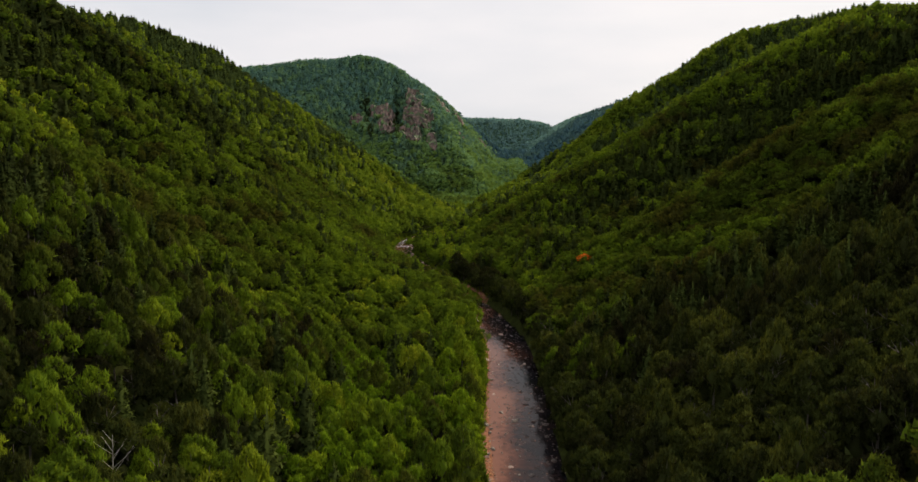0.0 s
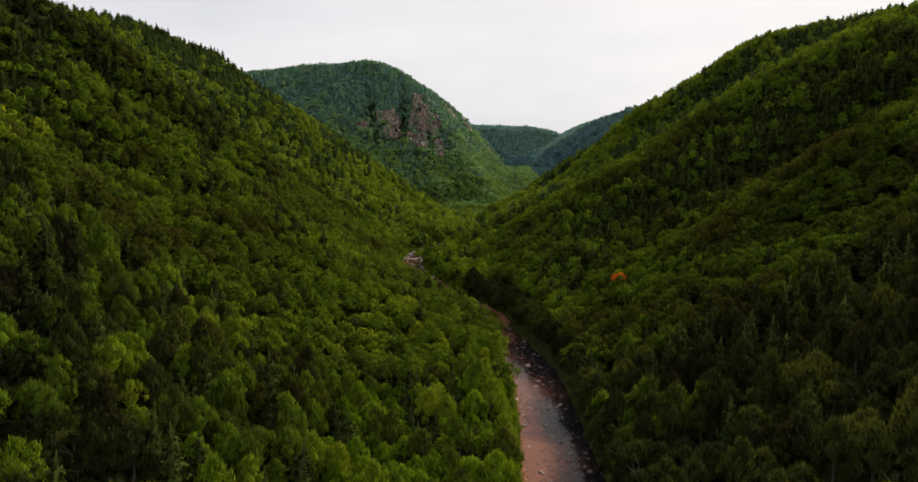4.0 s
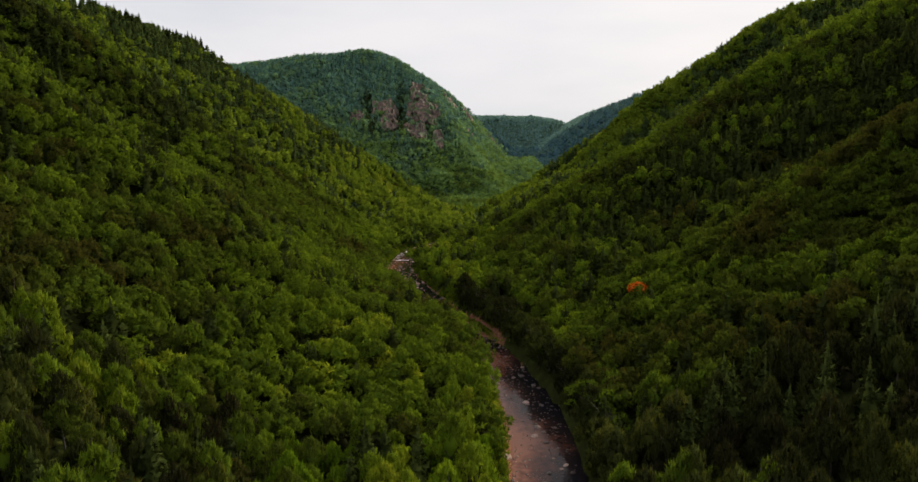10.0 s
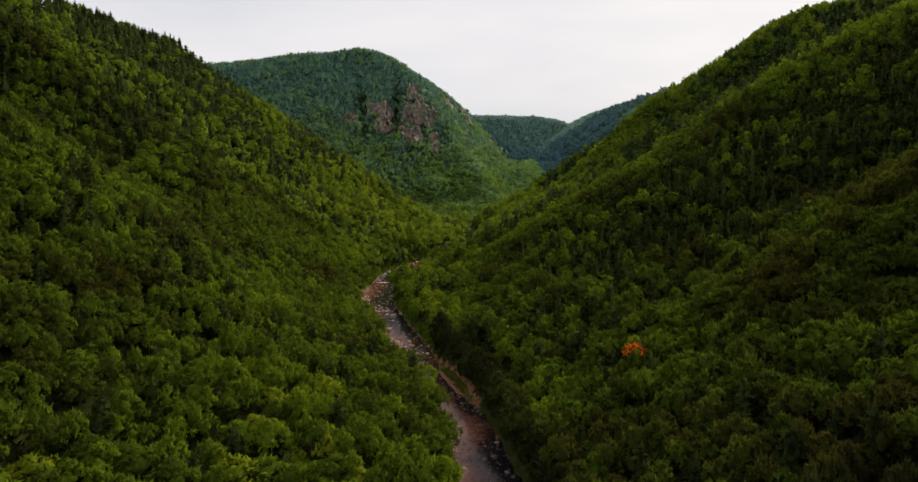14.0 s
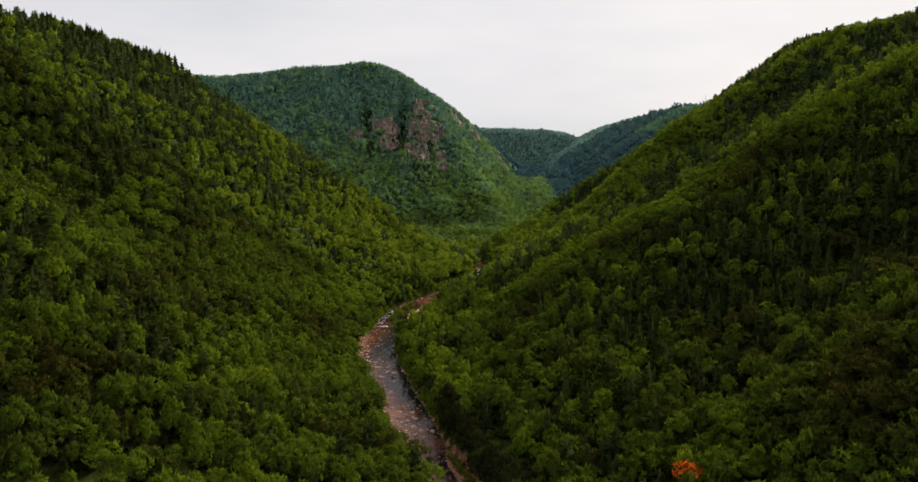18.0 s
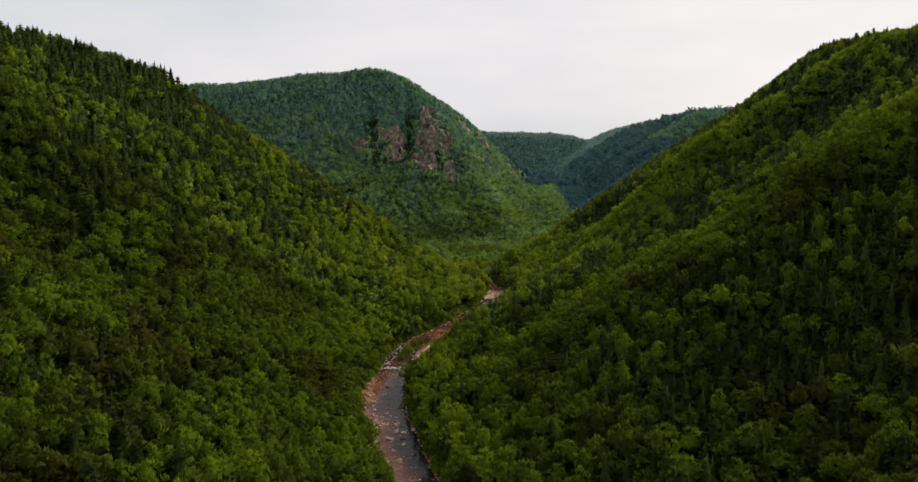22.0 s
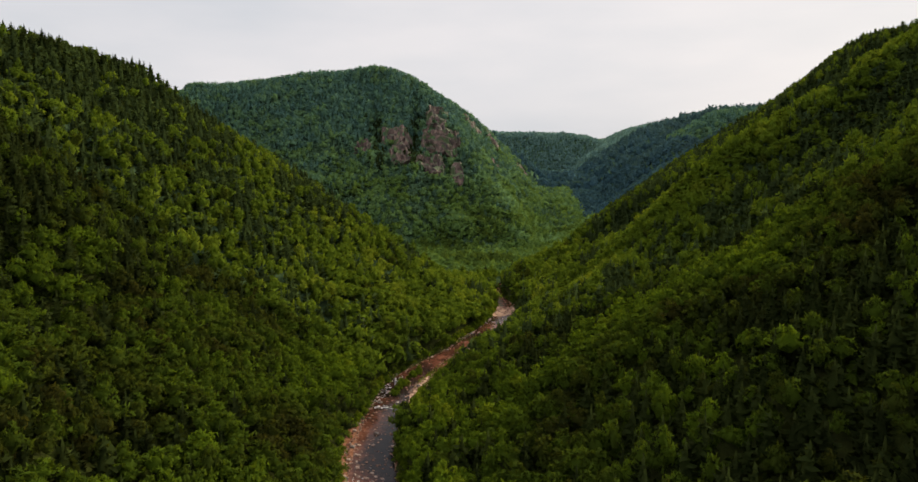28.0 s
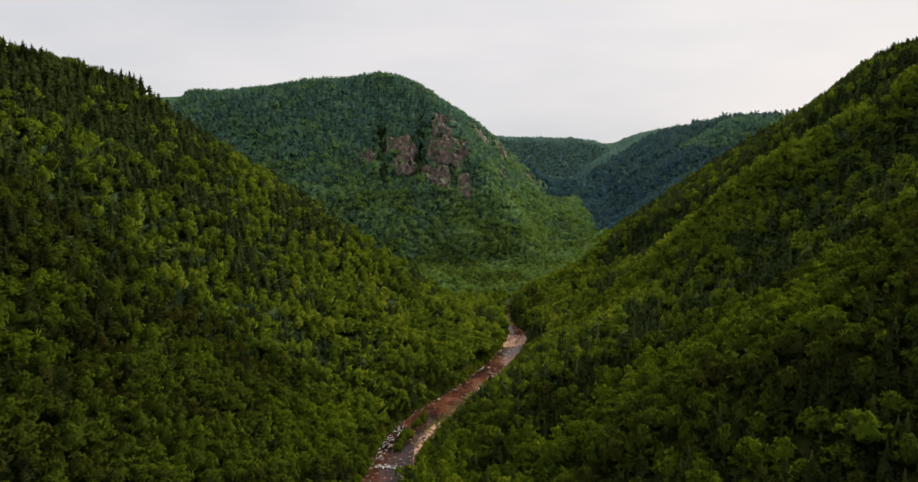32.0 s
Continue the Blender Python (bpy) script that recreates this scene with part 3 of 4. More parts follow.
def spruce_crown(seed, cards, size, width=0.2, core=True):
    """A spire of drooping boughs, one metre high, starting a little over the ground."""
    r = np.random.default_rng(seed)
    h = 1 - np.sqrt(r.uniform(0.0009, 1, cards))
    h = 0.08 + h * 0.92
    a = r.uniform(0, 2 * math.pi, cards)
    layer = 0.78 + 0.32 * np.sin(h * 46 + 0.6 * np.sin(a * 3))
    rad = width * (1 - h) ** 0.85 * layer * r.uniform(0.8, 1.15, cards) + 0.006
    p = np.stack([np.cos(a) * rad, np.sin(a) * rad, h], -1)
    w = np.stack([np.cos(a) * 0.7, np.sin(a) * 0.7, np.full(cards, 0.75)], -1)
    v, q, soft_n = leaf_cards(p, w, size, r)
    v[:, 2] = np.maximum(v[:, 2], 0.03)
    pieces = [(v, q, soft_n), stick((0, 0, 0.85), (0, 0, 1.04), width * 0.10, width * 0.02, 4)]
    if core:
        pieces.append(stick((0, 0, 0.08), (0, 0, 0.95), width * 0.62, 0.004, 6))
    return joined(pieces)


def forest(name, label, kinds, category="woodland"):
    """One wood: kinds are (templates, xyz, spread, height, tint, material slot)."""
    vs, qs, ts, ms, ns, at = [], [], [], [], [], 0
    mats = []
    for templates, xyz, spread, height, tint, mat in kinds:
        if mat not in mats:
            mats.append(mat)
        n = len(xyz)
        if n == 0:
            continue
        which = rng.integers(0, len(templates), n)
        turn = rng.uniform(0, 2 * math.pi, n)
        for k, (tv, tq, tn) in enumerate(templates):
            s = np.where(which == k)[0]
            if len(s) == 0:
                continue
            c, d = np.cos(turn[s])[:, None], np.sin(turn[s])[:, None]
            x = (tv[None, :, 0] * c - tv[None, :, 1] * d) * spread[s][:, None] + xyz[s, 0][:, None]
            y = (tv[None, :, 0] * d + tv[None, :, 1] * c) * spread[s][:, None] + xyz[s, 1][:, None]
            z = tv[None, :, 2] * height[s][:, None] + xyz[s, 2][:, None]
            v = np.stack([x, y, z], -1).reshape(-1, 3)
            q = (tq[None] + (np.arange(len(s)) * len(tv))[:, None, None]).reshape(-1, 3) + at
            at += len(v)
            ns.append(np.stack([tn[None, :, 0] * c - tn[None, :, 1] * d, tn[None, :, 0] * d + tn[None, :, 1] * c, np.repeat(tn[None, :, 2], len(s), 0)], -1).reshape(-1, 3))
            vs.append(v)
            qs.append(q)
            ts.append(np.repeat(tint[s], len(tv)))
            ms.append(np.full(len(q), mats.index(mat)))
    return tagged(mesh_object(name, np.concatenate(vs), np.concatenate(qs), mats, np.concatenate(ms), [("tint", np.concatenate(ts))], True, None, np.concatenate(ns)),
                  label, category, kind="stuff")


def scatter(x0, x1, y0, y1, gap):
    """Places about gap metres apart, none of them in a row."""
    xs, ys = np.arange(x0, x1, gap), np.arange(y0, y1, gap * 0.88)
    x, y = np.meshgrid(xs, ys)
    x = x + (np.arange(len(ys)) % 2)[:, None] * gap * 0.5
    x = x.ravel() + rng.uniform(-0.38, 0.38, x.size) * gap
    y = y.ravel() + rng.uniform(-0.38, 0.38, y.size) * gap
    return x, y


def conifer_share(x, y, z):
    """Where spruces grow: high on the hills, in the gullies, in patches."""
    rx = river_x(y)
    s = 0.10 + 0.34 * value_noise(x + 300, y, 55) + 0.20 * value_noise(x, y, 22)
    s = s + np.where(x < rx, np.clip((z - 42) / 60, 0, 1) * 0.62 - 0.14 * (y < 230), 0)
    rib = lambda y0, lean, wide: np.exp(-((y - y0 - lean * (x - 125)) / wide) ** 2)
    gully = rib(362, 0.20, 48) + rib(514, 0.20, 34) + rib(705, 0.0, 62)
    crest = 1.2 * rib(264, 0.10, 28) + rib(448, 0.24, 20) + rib(600, 0.0, 26)
    s = s + np.where(x > rx, (1.0 * gully - 0.45 * crest) * np.clip((x - rx - 48) / 35, 0, 1) + np.clip((z - 90) / 60, 0, 1) * 0.25, 0)
    s = s + np.where((y > 640) & (y < 880) & (x > rx + 70), 0.5, 0)
    s = s + np.where((y > 850) & (x > 60), 0.2 * np.clip((300 - x) / 120, 0, 1), 0)
    s = s + np.where((y > 760), np.clip((z - 100) / 90, 0, 1) * 0.38, 0)
    high = (x < rx) & (y > 470) & (y < 730)
    return np.minimum(s + high * np.clip((z - 95) / 40, 0, 1) * 0.25, 0.78 + 0.12 * high)


# bare rock faces on the mountain: middle and half sizes in the plan
CLIFFS = ((-112, 991, 18, 18), (-101, 957, 13, 20), (-146, 971, 10, 12), (-67, 1035, 13, 24), (-60, 990, 23, 22), (-67, 946, 15, 19), (-38, 947, 7, 14),
          (-28, 1103, 13, 14), (-1, 1130, 8, 18), (2, 1042, 6, 16), (40, 1190, 8, 18))
# place and height; place and size
DEAD_TREES = ((-56, 510, 10), (-49, 92, 11), (205, 745, 14))
BIG_BOULDERS = ((14.5, 230, 1.1), (15, 167, 0.7), (17, 150, 0.75), (19.5, 196.5, 0.8), (18.6, 195, 0.6), (10, 235, 0.5), (-32.1, 376.2, 0.9), (-28.7, 378.6, 1.4), (-26.4, 385, 1.1), (-27, 354.8, 0.9),
                (-24, 384, 1.1), (-20, 347.4, 0.9), (-16.9, 339.3, 1.2), (-15, 341.8, 0.8), (-8.8, 328.6, 1.2), (-5.4, 328.7, 1.1), (-7, 330, 0.7), (-8.3, 338.7, 0.8), (-37, 399.7, 1.0), (-42.9, 412.6, 0.9), (-35.7, 398.4, 0.9))

NEAR_LOD, MID_LOD, SLOPE_LOD, HIGH_LOD, FAR_LOD = range(5)
BROAD_LOD = [[broad_crown(10 + k, n, s, t, slim, rise, crisp, boughs, core) for k, t in zip(range(6), (1.0, 1.35, 1.15, 1.5, 1.2, 1.4))]
             for n, s, slim, rise, crisp, boughs, core in ((950, 0.130, 0.20, 1.9, 0.6, 22, 0.34), (340, 0.138, 0.33, 1.0, 0.5, 20, 0.4), (190, 0.150, 0.42, 0.8, 0.3, 12, 0.55), (66, 0.26, 0.46, 0.5, 0.2, 8, 0.66), (28, 0.33, 0.55, 0.4, 0.15, 6, 0.80))]
SPRUCE_LOD = [[spruce_crown(40 + k, n, s, w) for k, w in zip(range(4), (0.20, 0.17, 0.23, 0.19))]
              for n, s in ((420, 0.039), (220, 0.051), (110, 0.065), (52, 0.087), (24, 0.124))]


def rock_spots(x, y):
    """1 on the bare rock faces of the mountain."""
    out = np.zeros_like(np.asarray(x, float))
    for cx, cy, hw, hd in CLIFFS:
        out = np.maximum(out, (((x - cx) / hw) ** 2 + ((y - cy) / hd) ** 2 + 0.35 * value_noise(x, y, 9) < 1.2) * 1.0)
    return out


def plant(x0, x1, y0, y1, gap, keep=None):
    """Trees over a stretch of the plan: places and whether they are spruces."""
    x, y = scatter(x0, x1, y0, y1, gap)
    away = np.abs(x - river_x(y)) - river_half(y)
    ok = (away > rng.uniform(0.2, 1.6, len(x)) + 0.2 * (x > river_x(y)) * (y < 280) + 1.0 * (x < river_x(y)) * (y < 320)) | (y > 790)
    ok &= ~((away < 9) & (x > river_x(y)) & (np.abs(y - 298) < 22))
    ok &= (rock_spots(x, y) < 0.5) | (rng.uniform(0, 1, len(x)) < 0.13)
    if keep is not None:
        ok &= keep(x, y)
    x, y = x[ok], y[ok]
    low = (x > river_x(y)) & (y > 440) & (y < 660) & (np.abs(x - river_x(y)) - river_half(y) < np.interp(y, (500, 540, 596, 616), (12, 19, 17, 3)))
    x, y = x[~low], y[~low]
    z = land(x, y)
    fir = rng.uniform(0, 1, len(x)) < conifer_share(x, y, z)
    return x, y, z, fir


def wood(name, label, x0, x1, y0, y1, gap, lod, keep=None, leaf=None, tone=0.5, size=1.0, needle=None, broad=None):
    x, y, z, fir = plant(x0, x1, y0, y1, gap, keep)
    n = len(x)
    spread = rng.uniform(2.2, 4.8, n) * size * (1 + 0.22 * value_noise(x + 50, y, 28))
    rise = rng.uniform(3.0, 4.8, n) * size
    lift = rng.uniform(2.4, 4.8, n) * size * (0.25 if leaf else 1)
    beside = river_x(y) - river_half(y) - x
    left, right = beside > 0, beside < 0
    # light and haze in the tint: sunlit flat lighter, shaded slopes darker, distance paler
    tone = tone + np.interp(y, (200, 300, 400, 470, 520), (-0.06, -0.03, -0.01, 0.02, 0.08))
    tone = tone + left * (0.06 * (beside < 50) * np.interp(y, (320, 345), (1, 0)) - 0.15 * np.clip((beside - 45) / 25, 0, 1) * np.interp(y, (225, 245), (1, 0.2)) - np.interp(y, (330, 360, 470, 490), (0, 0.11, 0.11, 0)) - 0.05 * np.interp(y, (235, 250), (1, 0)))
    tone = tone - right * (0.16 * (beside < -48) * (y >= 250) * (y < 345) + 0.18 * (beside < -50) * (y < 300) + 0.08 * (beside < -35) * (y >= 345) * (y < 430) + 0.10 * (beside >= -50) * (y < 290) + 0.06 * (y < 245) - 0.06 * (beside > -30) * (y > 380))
    # higher far woods take bluer tints, standing in for haze
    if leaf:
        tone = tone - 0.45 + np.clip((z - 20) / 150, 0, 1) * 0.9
    # tint spread narrows with distance, as haze would even it out
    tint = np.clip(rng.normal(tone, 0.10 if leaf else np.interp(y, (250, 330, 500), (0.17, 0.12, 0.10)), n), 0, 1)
    tint = np.where((rng.uniform(0, 1, n) < 0.06) & (leaf is None), rng.uniform(0, 0.12, n), tint)
    base = np.stack([x, y, z - 0.3 + np.where(fir, 0, lift)], -1)
    tall = rng.uniform(7, 12.5, n) * size * (0.62 if leaf else 1)
    b, s = ~fir, fir
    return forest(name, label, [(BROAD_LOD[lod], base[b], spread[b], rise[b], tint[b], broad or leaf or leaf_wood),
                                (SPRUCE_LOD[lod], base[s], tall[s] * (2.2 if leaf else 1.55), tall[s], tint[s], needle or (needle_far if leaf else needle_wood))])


# inside the cone that the camera sees, or outside it
within = lambda x, y: (x > -0.80 * y - 4) & (x < 0.70 * y + 14)
outside = lambda x, y: ~within(x, y)
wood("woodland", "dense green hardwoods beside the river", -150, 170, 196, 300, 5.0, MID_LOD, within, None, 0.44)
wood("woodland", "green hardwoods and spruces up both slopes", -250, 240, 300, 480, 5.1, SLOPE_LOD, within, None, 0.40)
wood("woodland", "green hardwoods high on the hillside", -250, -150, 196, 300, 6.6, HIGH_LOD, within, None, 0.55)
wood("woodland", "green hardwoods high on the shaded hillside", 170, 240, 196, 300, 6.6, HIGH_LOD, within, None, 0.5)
wood("woodland", "mixed woods with dark spruces along the hill crest", -310, 330, 480, 730, 5.3, HIGH_LOD, None, None, 0.5, 1.0, needle_distant, leaf_distant)
wood("woodland", "mixed woods on the upper hillside", -420, -250, 300, 480, 8.0, FAR_LOD, None, None, 0.5, 1.15)
wood("woodland", "mixed woods on the hilltop", -480, -310, 480, 730, 9.0, FAR_LOD, None, None, 0.5, 1.15, needle_distant, leaf_distant)
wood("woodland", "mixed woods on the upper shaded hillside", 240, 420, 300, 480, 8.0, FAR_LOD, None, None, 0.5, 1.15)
wood("woodland", "mixed woods on the shaded hilltop", 330, 480, 480, 730, 8.5, FAR_LOD, None, None, 0.5, 1.15, needle_distant, leaf_distant)
wood("woodland", "green hardwoods beside the valley mouth", -260, 240, -60, 300, 9.0, HIGH_LOD, lambda x, y: outside(x, y) & ((y < 40) | (x < -0.9 * y - 4) | (x > 0.8 * y + 14)), None, 0.5, 1.25)
wood("woodland", "green hardwoods on the lower slopes of the valley mouth", -170, 150, -10, 196, 5.9, MID_LOD, lambda x, y: (y < 84) & within(x, y) | outside(x, y) & (y > 40) & (x > -0.9 * y - 4) & (x < 0.8 * y + 14))
back = lambda x, y: (x > 85) & (y < 880)
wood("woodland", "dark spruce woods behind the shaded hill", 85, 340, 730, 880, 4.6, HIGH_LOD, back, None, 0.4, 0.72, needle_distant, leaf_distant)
wood("woodland", "woods on a steep rocky mountain, tinted blue-green for haze", -420, 340, 730, 1215, 5.1, FAR_LOD, lambda x, y: ((y < 880) | (x < 104 + 0.02 * (y - 1000))) & ~back(x, y), leaf_far, 0.5, 1.12)
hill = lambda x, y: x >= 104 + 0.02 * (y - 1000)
# the lower face's shade and haze are put into its blue leaf colour
wood("woodland", "woods on a distant hill, haze and shade in their blue tint", 96, 520, 880, 1215, 6.4, FAR_LOD, lambda x, y: hill(x, y) & (land(x, y) < 138 + 8 * value_noise(x, y, 40)), leaf_hill, 0.45, 1.1, leaf_hill)
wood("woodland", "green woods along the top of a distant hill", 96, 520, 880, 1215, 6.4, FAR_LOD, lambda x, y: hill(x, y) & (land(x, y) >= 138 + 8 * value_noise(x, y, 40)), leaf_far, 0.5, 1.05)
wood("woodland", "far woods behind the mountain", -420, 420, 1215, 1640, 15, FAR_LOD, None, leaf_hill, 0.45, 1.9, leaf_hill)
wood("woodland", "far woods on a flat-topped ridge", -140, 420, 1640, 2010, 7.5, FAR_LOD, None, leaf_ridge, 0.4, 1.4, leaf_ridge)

# dark stands in both gullies between the rock faces, with gully shade in colour
vy = rng.uniform(928, 1045, 230)
vx = np.where(np.arange(230) < 130, -87 - 0.1 * (vy - 970), -130 - 0.2 * (vy - 970)) + rng.normal(0, 3.2, 230)
vh = rng.uniform(6, 10, 230)
forest("woodland", "dark spruces in the gullies between mountain cliffs", [(SPRUCE_LOD[HIGH_LOD], np.stack([vx, vy, land(vx, vy) - 0.3], -1), vh * 1.5, vh, rng.uniform(0.1, 0.6, 230), needle_distant)])

# ---- rock faces ----
for cx, cy, hw, hd in CLIFFS:
    n = 72
    u, v = np.meshgrid(np.linspace(-1.1, 1.1, n), np.linspace(-1.1, 1.1, n))
    u, v = u.ravel(), v.ravel()
    x, y = cx + u * hw, cy + v * hd
    z = land(x, y)
    # ledges and steep risers, broken by upright clefts
    q = z / 9.0 + 0.8 * value_noise(x, y * 0.3, 11) + 0.25 * value_noise(x, y, 4)
    f = np.clip((q - np.floor(q) - 0.45) / 0.25, 0, 1)
    ledge = 9.0 * (np.floor(q) + f - q) + 3.5
    cleft = 3.2 * np.round(1.6 * value_noise(x * 2.0, y * 0.2, 9)) + 0.7 * value_noise(x, y, 2.0)
    edge = np.clip(0.95 - (u ** 4 + v ** 4) - 0.55 * value_noise(x, y, 9) - 0.3 * value_noise(x, y, 4), -0.4, 1)
    out = np.clip(edge * 5, -2, 1)
    pts = np.stack([x, y - out * (2.5 + 0.9 * cleft), z + out * (0.6 + 0.9 * ledge)], -1)
    i = (np.arange(n - 1)[:, None] * n + np.arange(n - 1)[None]).ravel()
    tagged(mesh_object("rock_face", pts, np.stack([i, i + 1, i + 1 + n, i + n], -1), [cliff_mat]), "bare reddish cliff high on the wooded mountain", "cliff", kind="structure")


# ---- single trees ----
def mesh_of(name, vq, mat, smooth=False):
    ob = mesh_object(name, vq[0], vq[1], [mat], None, (), smooth or name == "crown", None, vq[2] if name == "crown" else None)
    return ob


def trunk_shape(seed, height, reach, r0):
    """A tapered, slightly leaning trunk with limbs."""
    r = np.random.default_rng(seed)
    lean = r.uniform(-0.25, 0.25, 2)
    mid, top = (lean[0], lean[1], height * 0.5), (lean[0] * 2.2, lean[1] * 2.2, height)
    pieces = [stick((0, 0, -0.6), mid, r0, r0 * 0.7, 7), stick(mid, top, r0 * 0.7, r0 * 0.15, 6)]
    for k in range(6):
        a, h = k * 2.4 + r.uniform(0, 0.7), r.uniform(0.35, 0.75)
        start = (top[0] * h, top[1] * h, height * h)
        d = reach * r.uniform(0.5, 0.85)
        pieces.append(stick(start, (start[0] + d * math.cos(a), start[1] + d * math.sin(a), start[2] + d * 0.75), r0 * 0.38, r0 * 0.07, 4))
    return joined(pieces)


def tree_kind(name, label, category, crown, trunk, leaf, wood_mat):
    """One tree: an empty at its foot with its trunk and crown."""
    root = tagged(new(name), label, category, "trees beside the river")
    t = mesh_of("trunk", trunk, wood_mat, True)
    t.parent = root
    c = mesh_of("crown", crown, leaf)
    c.parent = root
    return root


def sized(crown, spread, rise, lift):
    v, q, n = crown
    return v * np.array((spread, spread, rise)) + np.array((0, 0, lift)), q, n


maples = [tree_kind("maple_tree", "round-crowned green maple in the valley woods", "tree", sized(BROAD_LOD[0][k], 3.5, 3.9, 2.0), trunk_shape(70 + k, 7.0, 2.6, 0.19), leaf_single, bark) for k in (0, 2, 4)]
birches = [tree_kind("birch_tree", "slender light-green birch in the valley woods", "tree", sized(BROAD_LOD[0][k], 3.2, 3.9, 2.0), trunk_shape(80 + k, 7.0, 2.0, 0.13), leaf_single, birch_bark) for k in (1, 3, 5)]
poplars = [tree_kind("poplar_tree", "upright feathery green poplar in the valley woods", "tree", sized(BROAD_LOD[0][k], 3.0, 4.4, 1.8), trunk_shape(85 + k, 7.4, 1.7, 0.14), leaf_single, bark) for k in (1, 3, 5)]
# poplars again, with the slope's shade put into the leaf colour
shaded_poplars = [tree_kind("aspen_tree", "upright poplar in the valley woods, shade put into its dark leaves", "tree", sized(BROAD_LOD[0][k], 2.7, 4.6, 1.8), trunk_shape(185 + k, 7.4, 1.7, 0.14), shade_leaf, bark) for k in (0, 1, 3)]
# birches again, sunlight put into a brighter leaf colour
sunlit_birches = [tree_kind("birch_tree", "birch on the flat beside the river, leaves brightened as sunlit", "tree", sized(BROAD_LOD[0][k], 3.2, 3.9, 1.6), trunk_shape(90 + k, 6.4, 2.0, 0.12), sunlit_leaf, birch_bark) for k in (1, 2, 5)]
# maples again, darkened in leaf colour for the shaded side
shaded_maples = [tree_kind("maple_tree", "maple in the shaded valley woods, shade put into its dark leaves", "tree", sized(BROAD_LOD[0][k], 3.5, 3.8, 2.0), trunk_shape(75 + k, 7.0, 2.6, 0.19), shade_leaf, bark) for k in (0, 3, 5)]
spruces = [tree_kind("spruce_tree", "dark narrow spruce standing among hardwoods", "tree", sized(SPRUCE_LOD[0][k], 12.5, 10.0, 0.3), stick((0, 0, -0.6), (0, 0, 9.5), 0.16, 0.02, 6), needle_single, bark) for k in range(3)]


def set_tree(kinds, x, y, size, lift=0.0):
    ob = kinds[int(rng.integers(0, len(kinds)))]
    m = pose(x, y, float(land(x, y)) - 0.1 + lift, float(rng.uniform(-4, 4)), float(rng.uniform(-4, 4)), float(rng.uniform(0, 360)))
    out = copy_thing(ob, m)
    out.scale = (size, size, size * float(rng.uniform(0.9, 1.15)))
    return out


nx, ny, _, nfir = plant(-150, 150, 84, 196, 5.2, within)
count = {"maple": 0, "birch": 0}
for x, y, fir in zip(nx, ny, nfir):
    right = x > river_x(y)
    flat = -48 < x - river_x(y) < 0
    pick = rng.uniform()
    if fir:
        set_tree(spruces, x, y, float(rng.uniform(0.7, 1.2)))
    elif flat and pick < 0.6 and count["birch"] < 295:
        set_tree(sunlit_birches, x, y, float(rng.uniform(0.7, 1.15)))
        count["birch"] += 1
    elif pick < (0.85 if right else 0.45) and count["maple"] < 225:
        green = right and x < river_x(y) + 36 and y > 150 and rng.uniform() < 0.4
        set_tree(maples if green else shaded_maples if right or (x < river_x(y) - 55 and rng.uniform() < 0.7) else maples, x, y, float(rng.uniform(0.75, 1.2)))
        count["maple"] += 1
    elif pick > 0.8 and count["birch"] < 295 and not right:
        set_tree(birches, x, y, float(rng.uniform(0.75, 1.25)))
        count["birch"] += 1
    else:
        # darkened poplars where the slopes lie in shade
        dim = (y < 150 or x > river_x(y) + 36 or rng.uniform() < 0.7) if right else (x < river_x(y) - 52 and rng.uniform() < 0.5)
        set_tree(shaded_poplars if dim else poplars, x, y, float(rng.uniform(0.75, 1.3)))

# a close row of maples leaning over the bank, bank shade in leaf colour
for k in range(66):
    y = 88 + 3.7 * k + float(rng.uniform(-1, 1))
    set_tree(shaded_maples, float(river_x(y) + river_half(y)) + float(rng.uniform(0.9, 2.6)), y, float(rng.uniform(0.95, 1.3)))

# saplings and undergrowth between the trees, coloured dark for the shade there
ux, uy = scatter(-150, 170, 84, 300, 4.6)
uo = within(ux, uy) & (np.abs(ux - river_x(uy)) - river_half(uy) > 3.0 + 0.8 * (uy < 320))
uo &= ~((np.abs(ux - river_x(uy)) - river_half(uy) < 9) & (ux > river_x(uy)) & (np.abs(uy - 298) < 22))
ux, uy = ux[uo], uy[uo]
forest("undergrowth", "saplings and undergrowth filling the woods, darkened as shade between crowns",
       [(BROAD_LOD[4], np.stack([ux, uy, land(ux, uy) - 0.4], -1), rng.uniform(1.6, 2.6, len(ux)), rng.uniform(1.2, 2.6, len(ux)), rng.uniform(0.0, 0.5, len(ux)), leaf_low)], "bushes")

sx, sy = scatter(-250, 230, 300, 690, 6.2)
so = (sx > -0.55 * sy) & (np.abs(sx - river_x(sy)) - river_half(sy) > np.where(sy > 440, 20.0, 4.0))
sx, sy = sx[so], sy[so]
forest("undergrowth", "dark green saplings and undergrowth on the slopes",
       [(BROAD_LOD[4], np.stack([sx, sy, land(sx, sy) - 0.4], -1), rng.uniform(2.0, 3.2, len(sx)), rng.uniform(1.2, 2.6, len(sx)), rng.uniform(0.0, 0.35, len(sx)), leaf_wood)], "bushes")

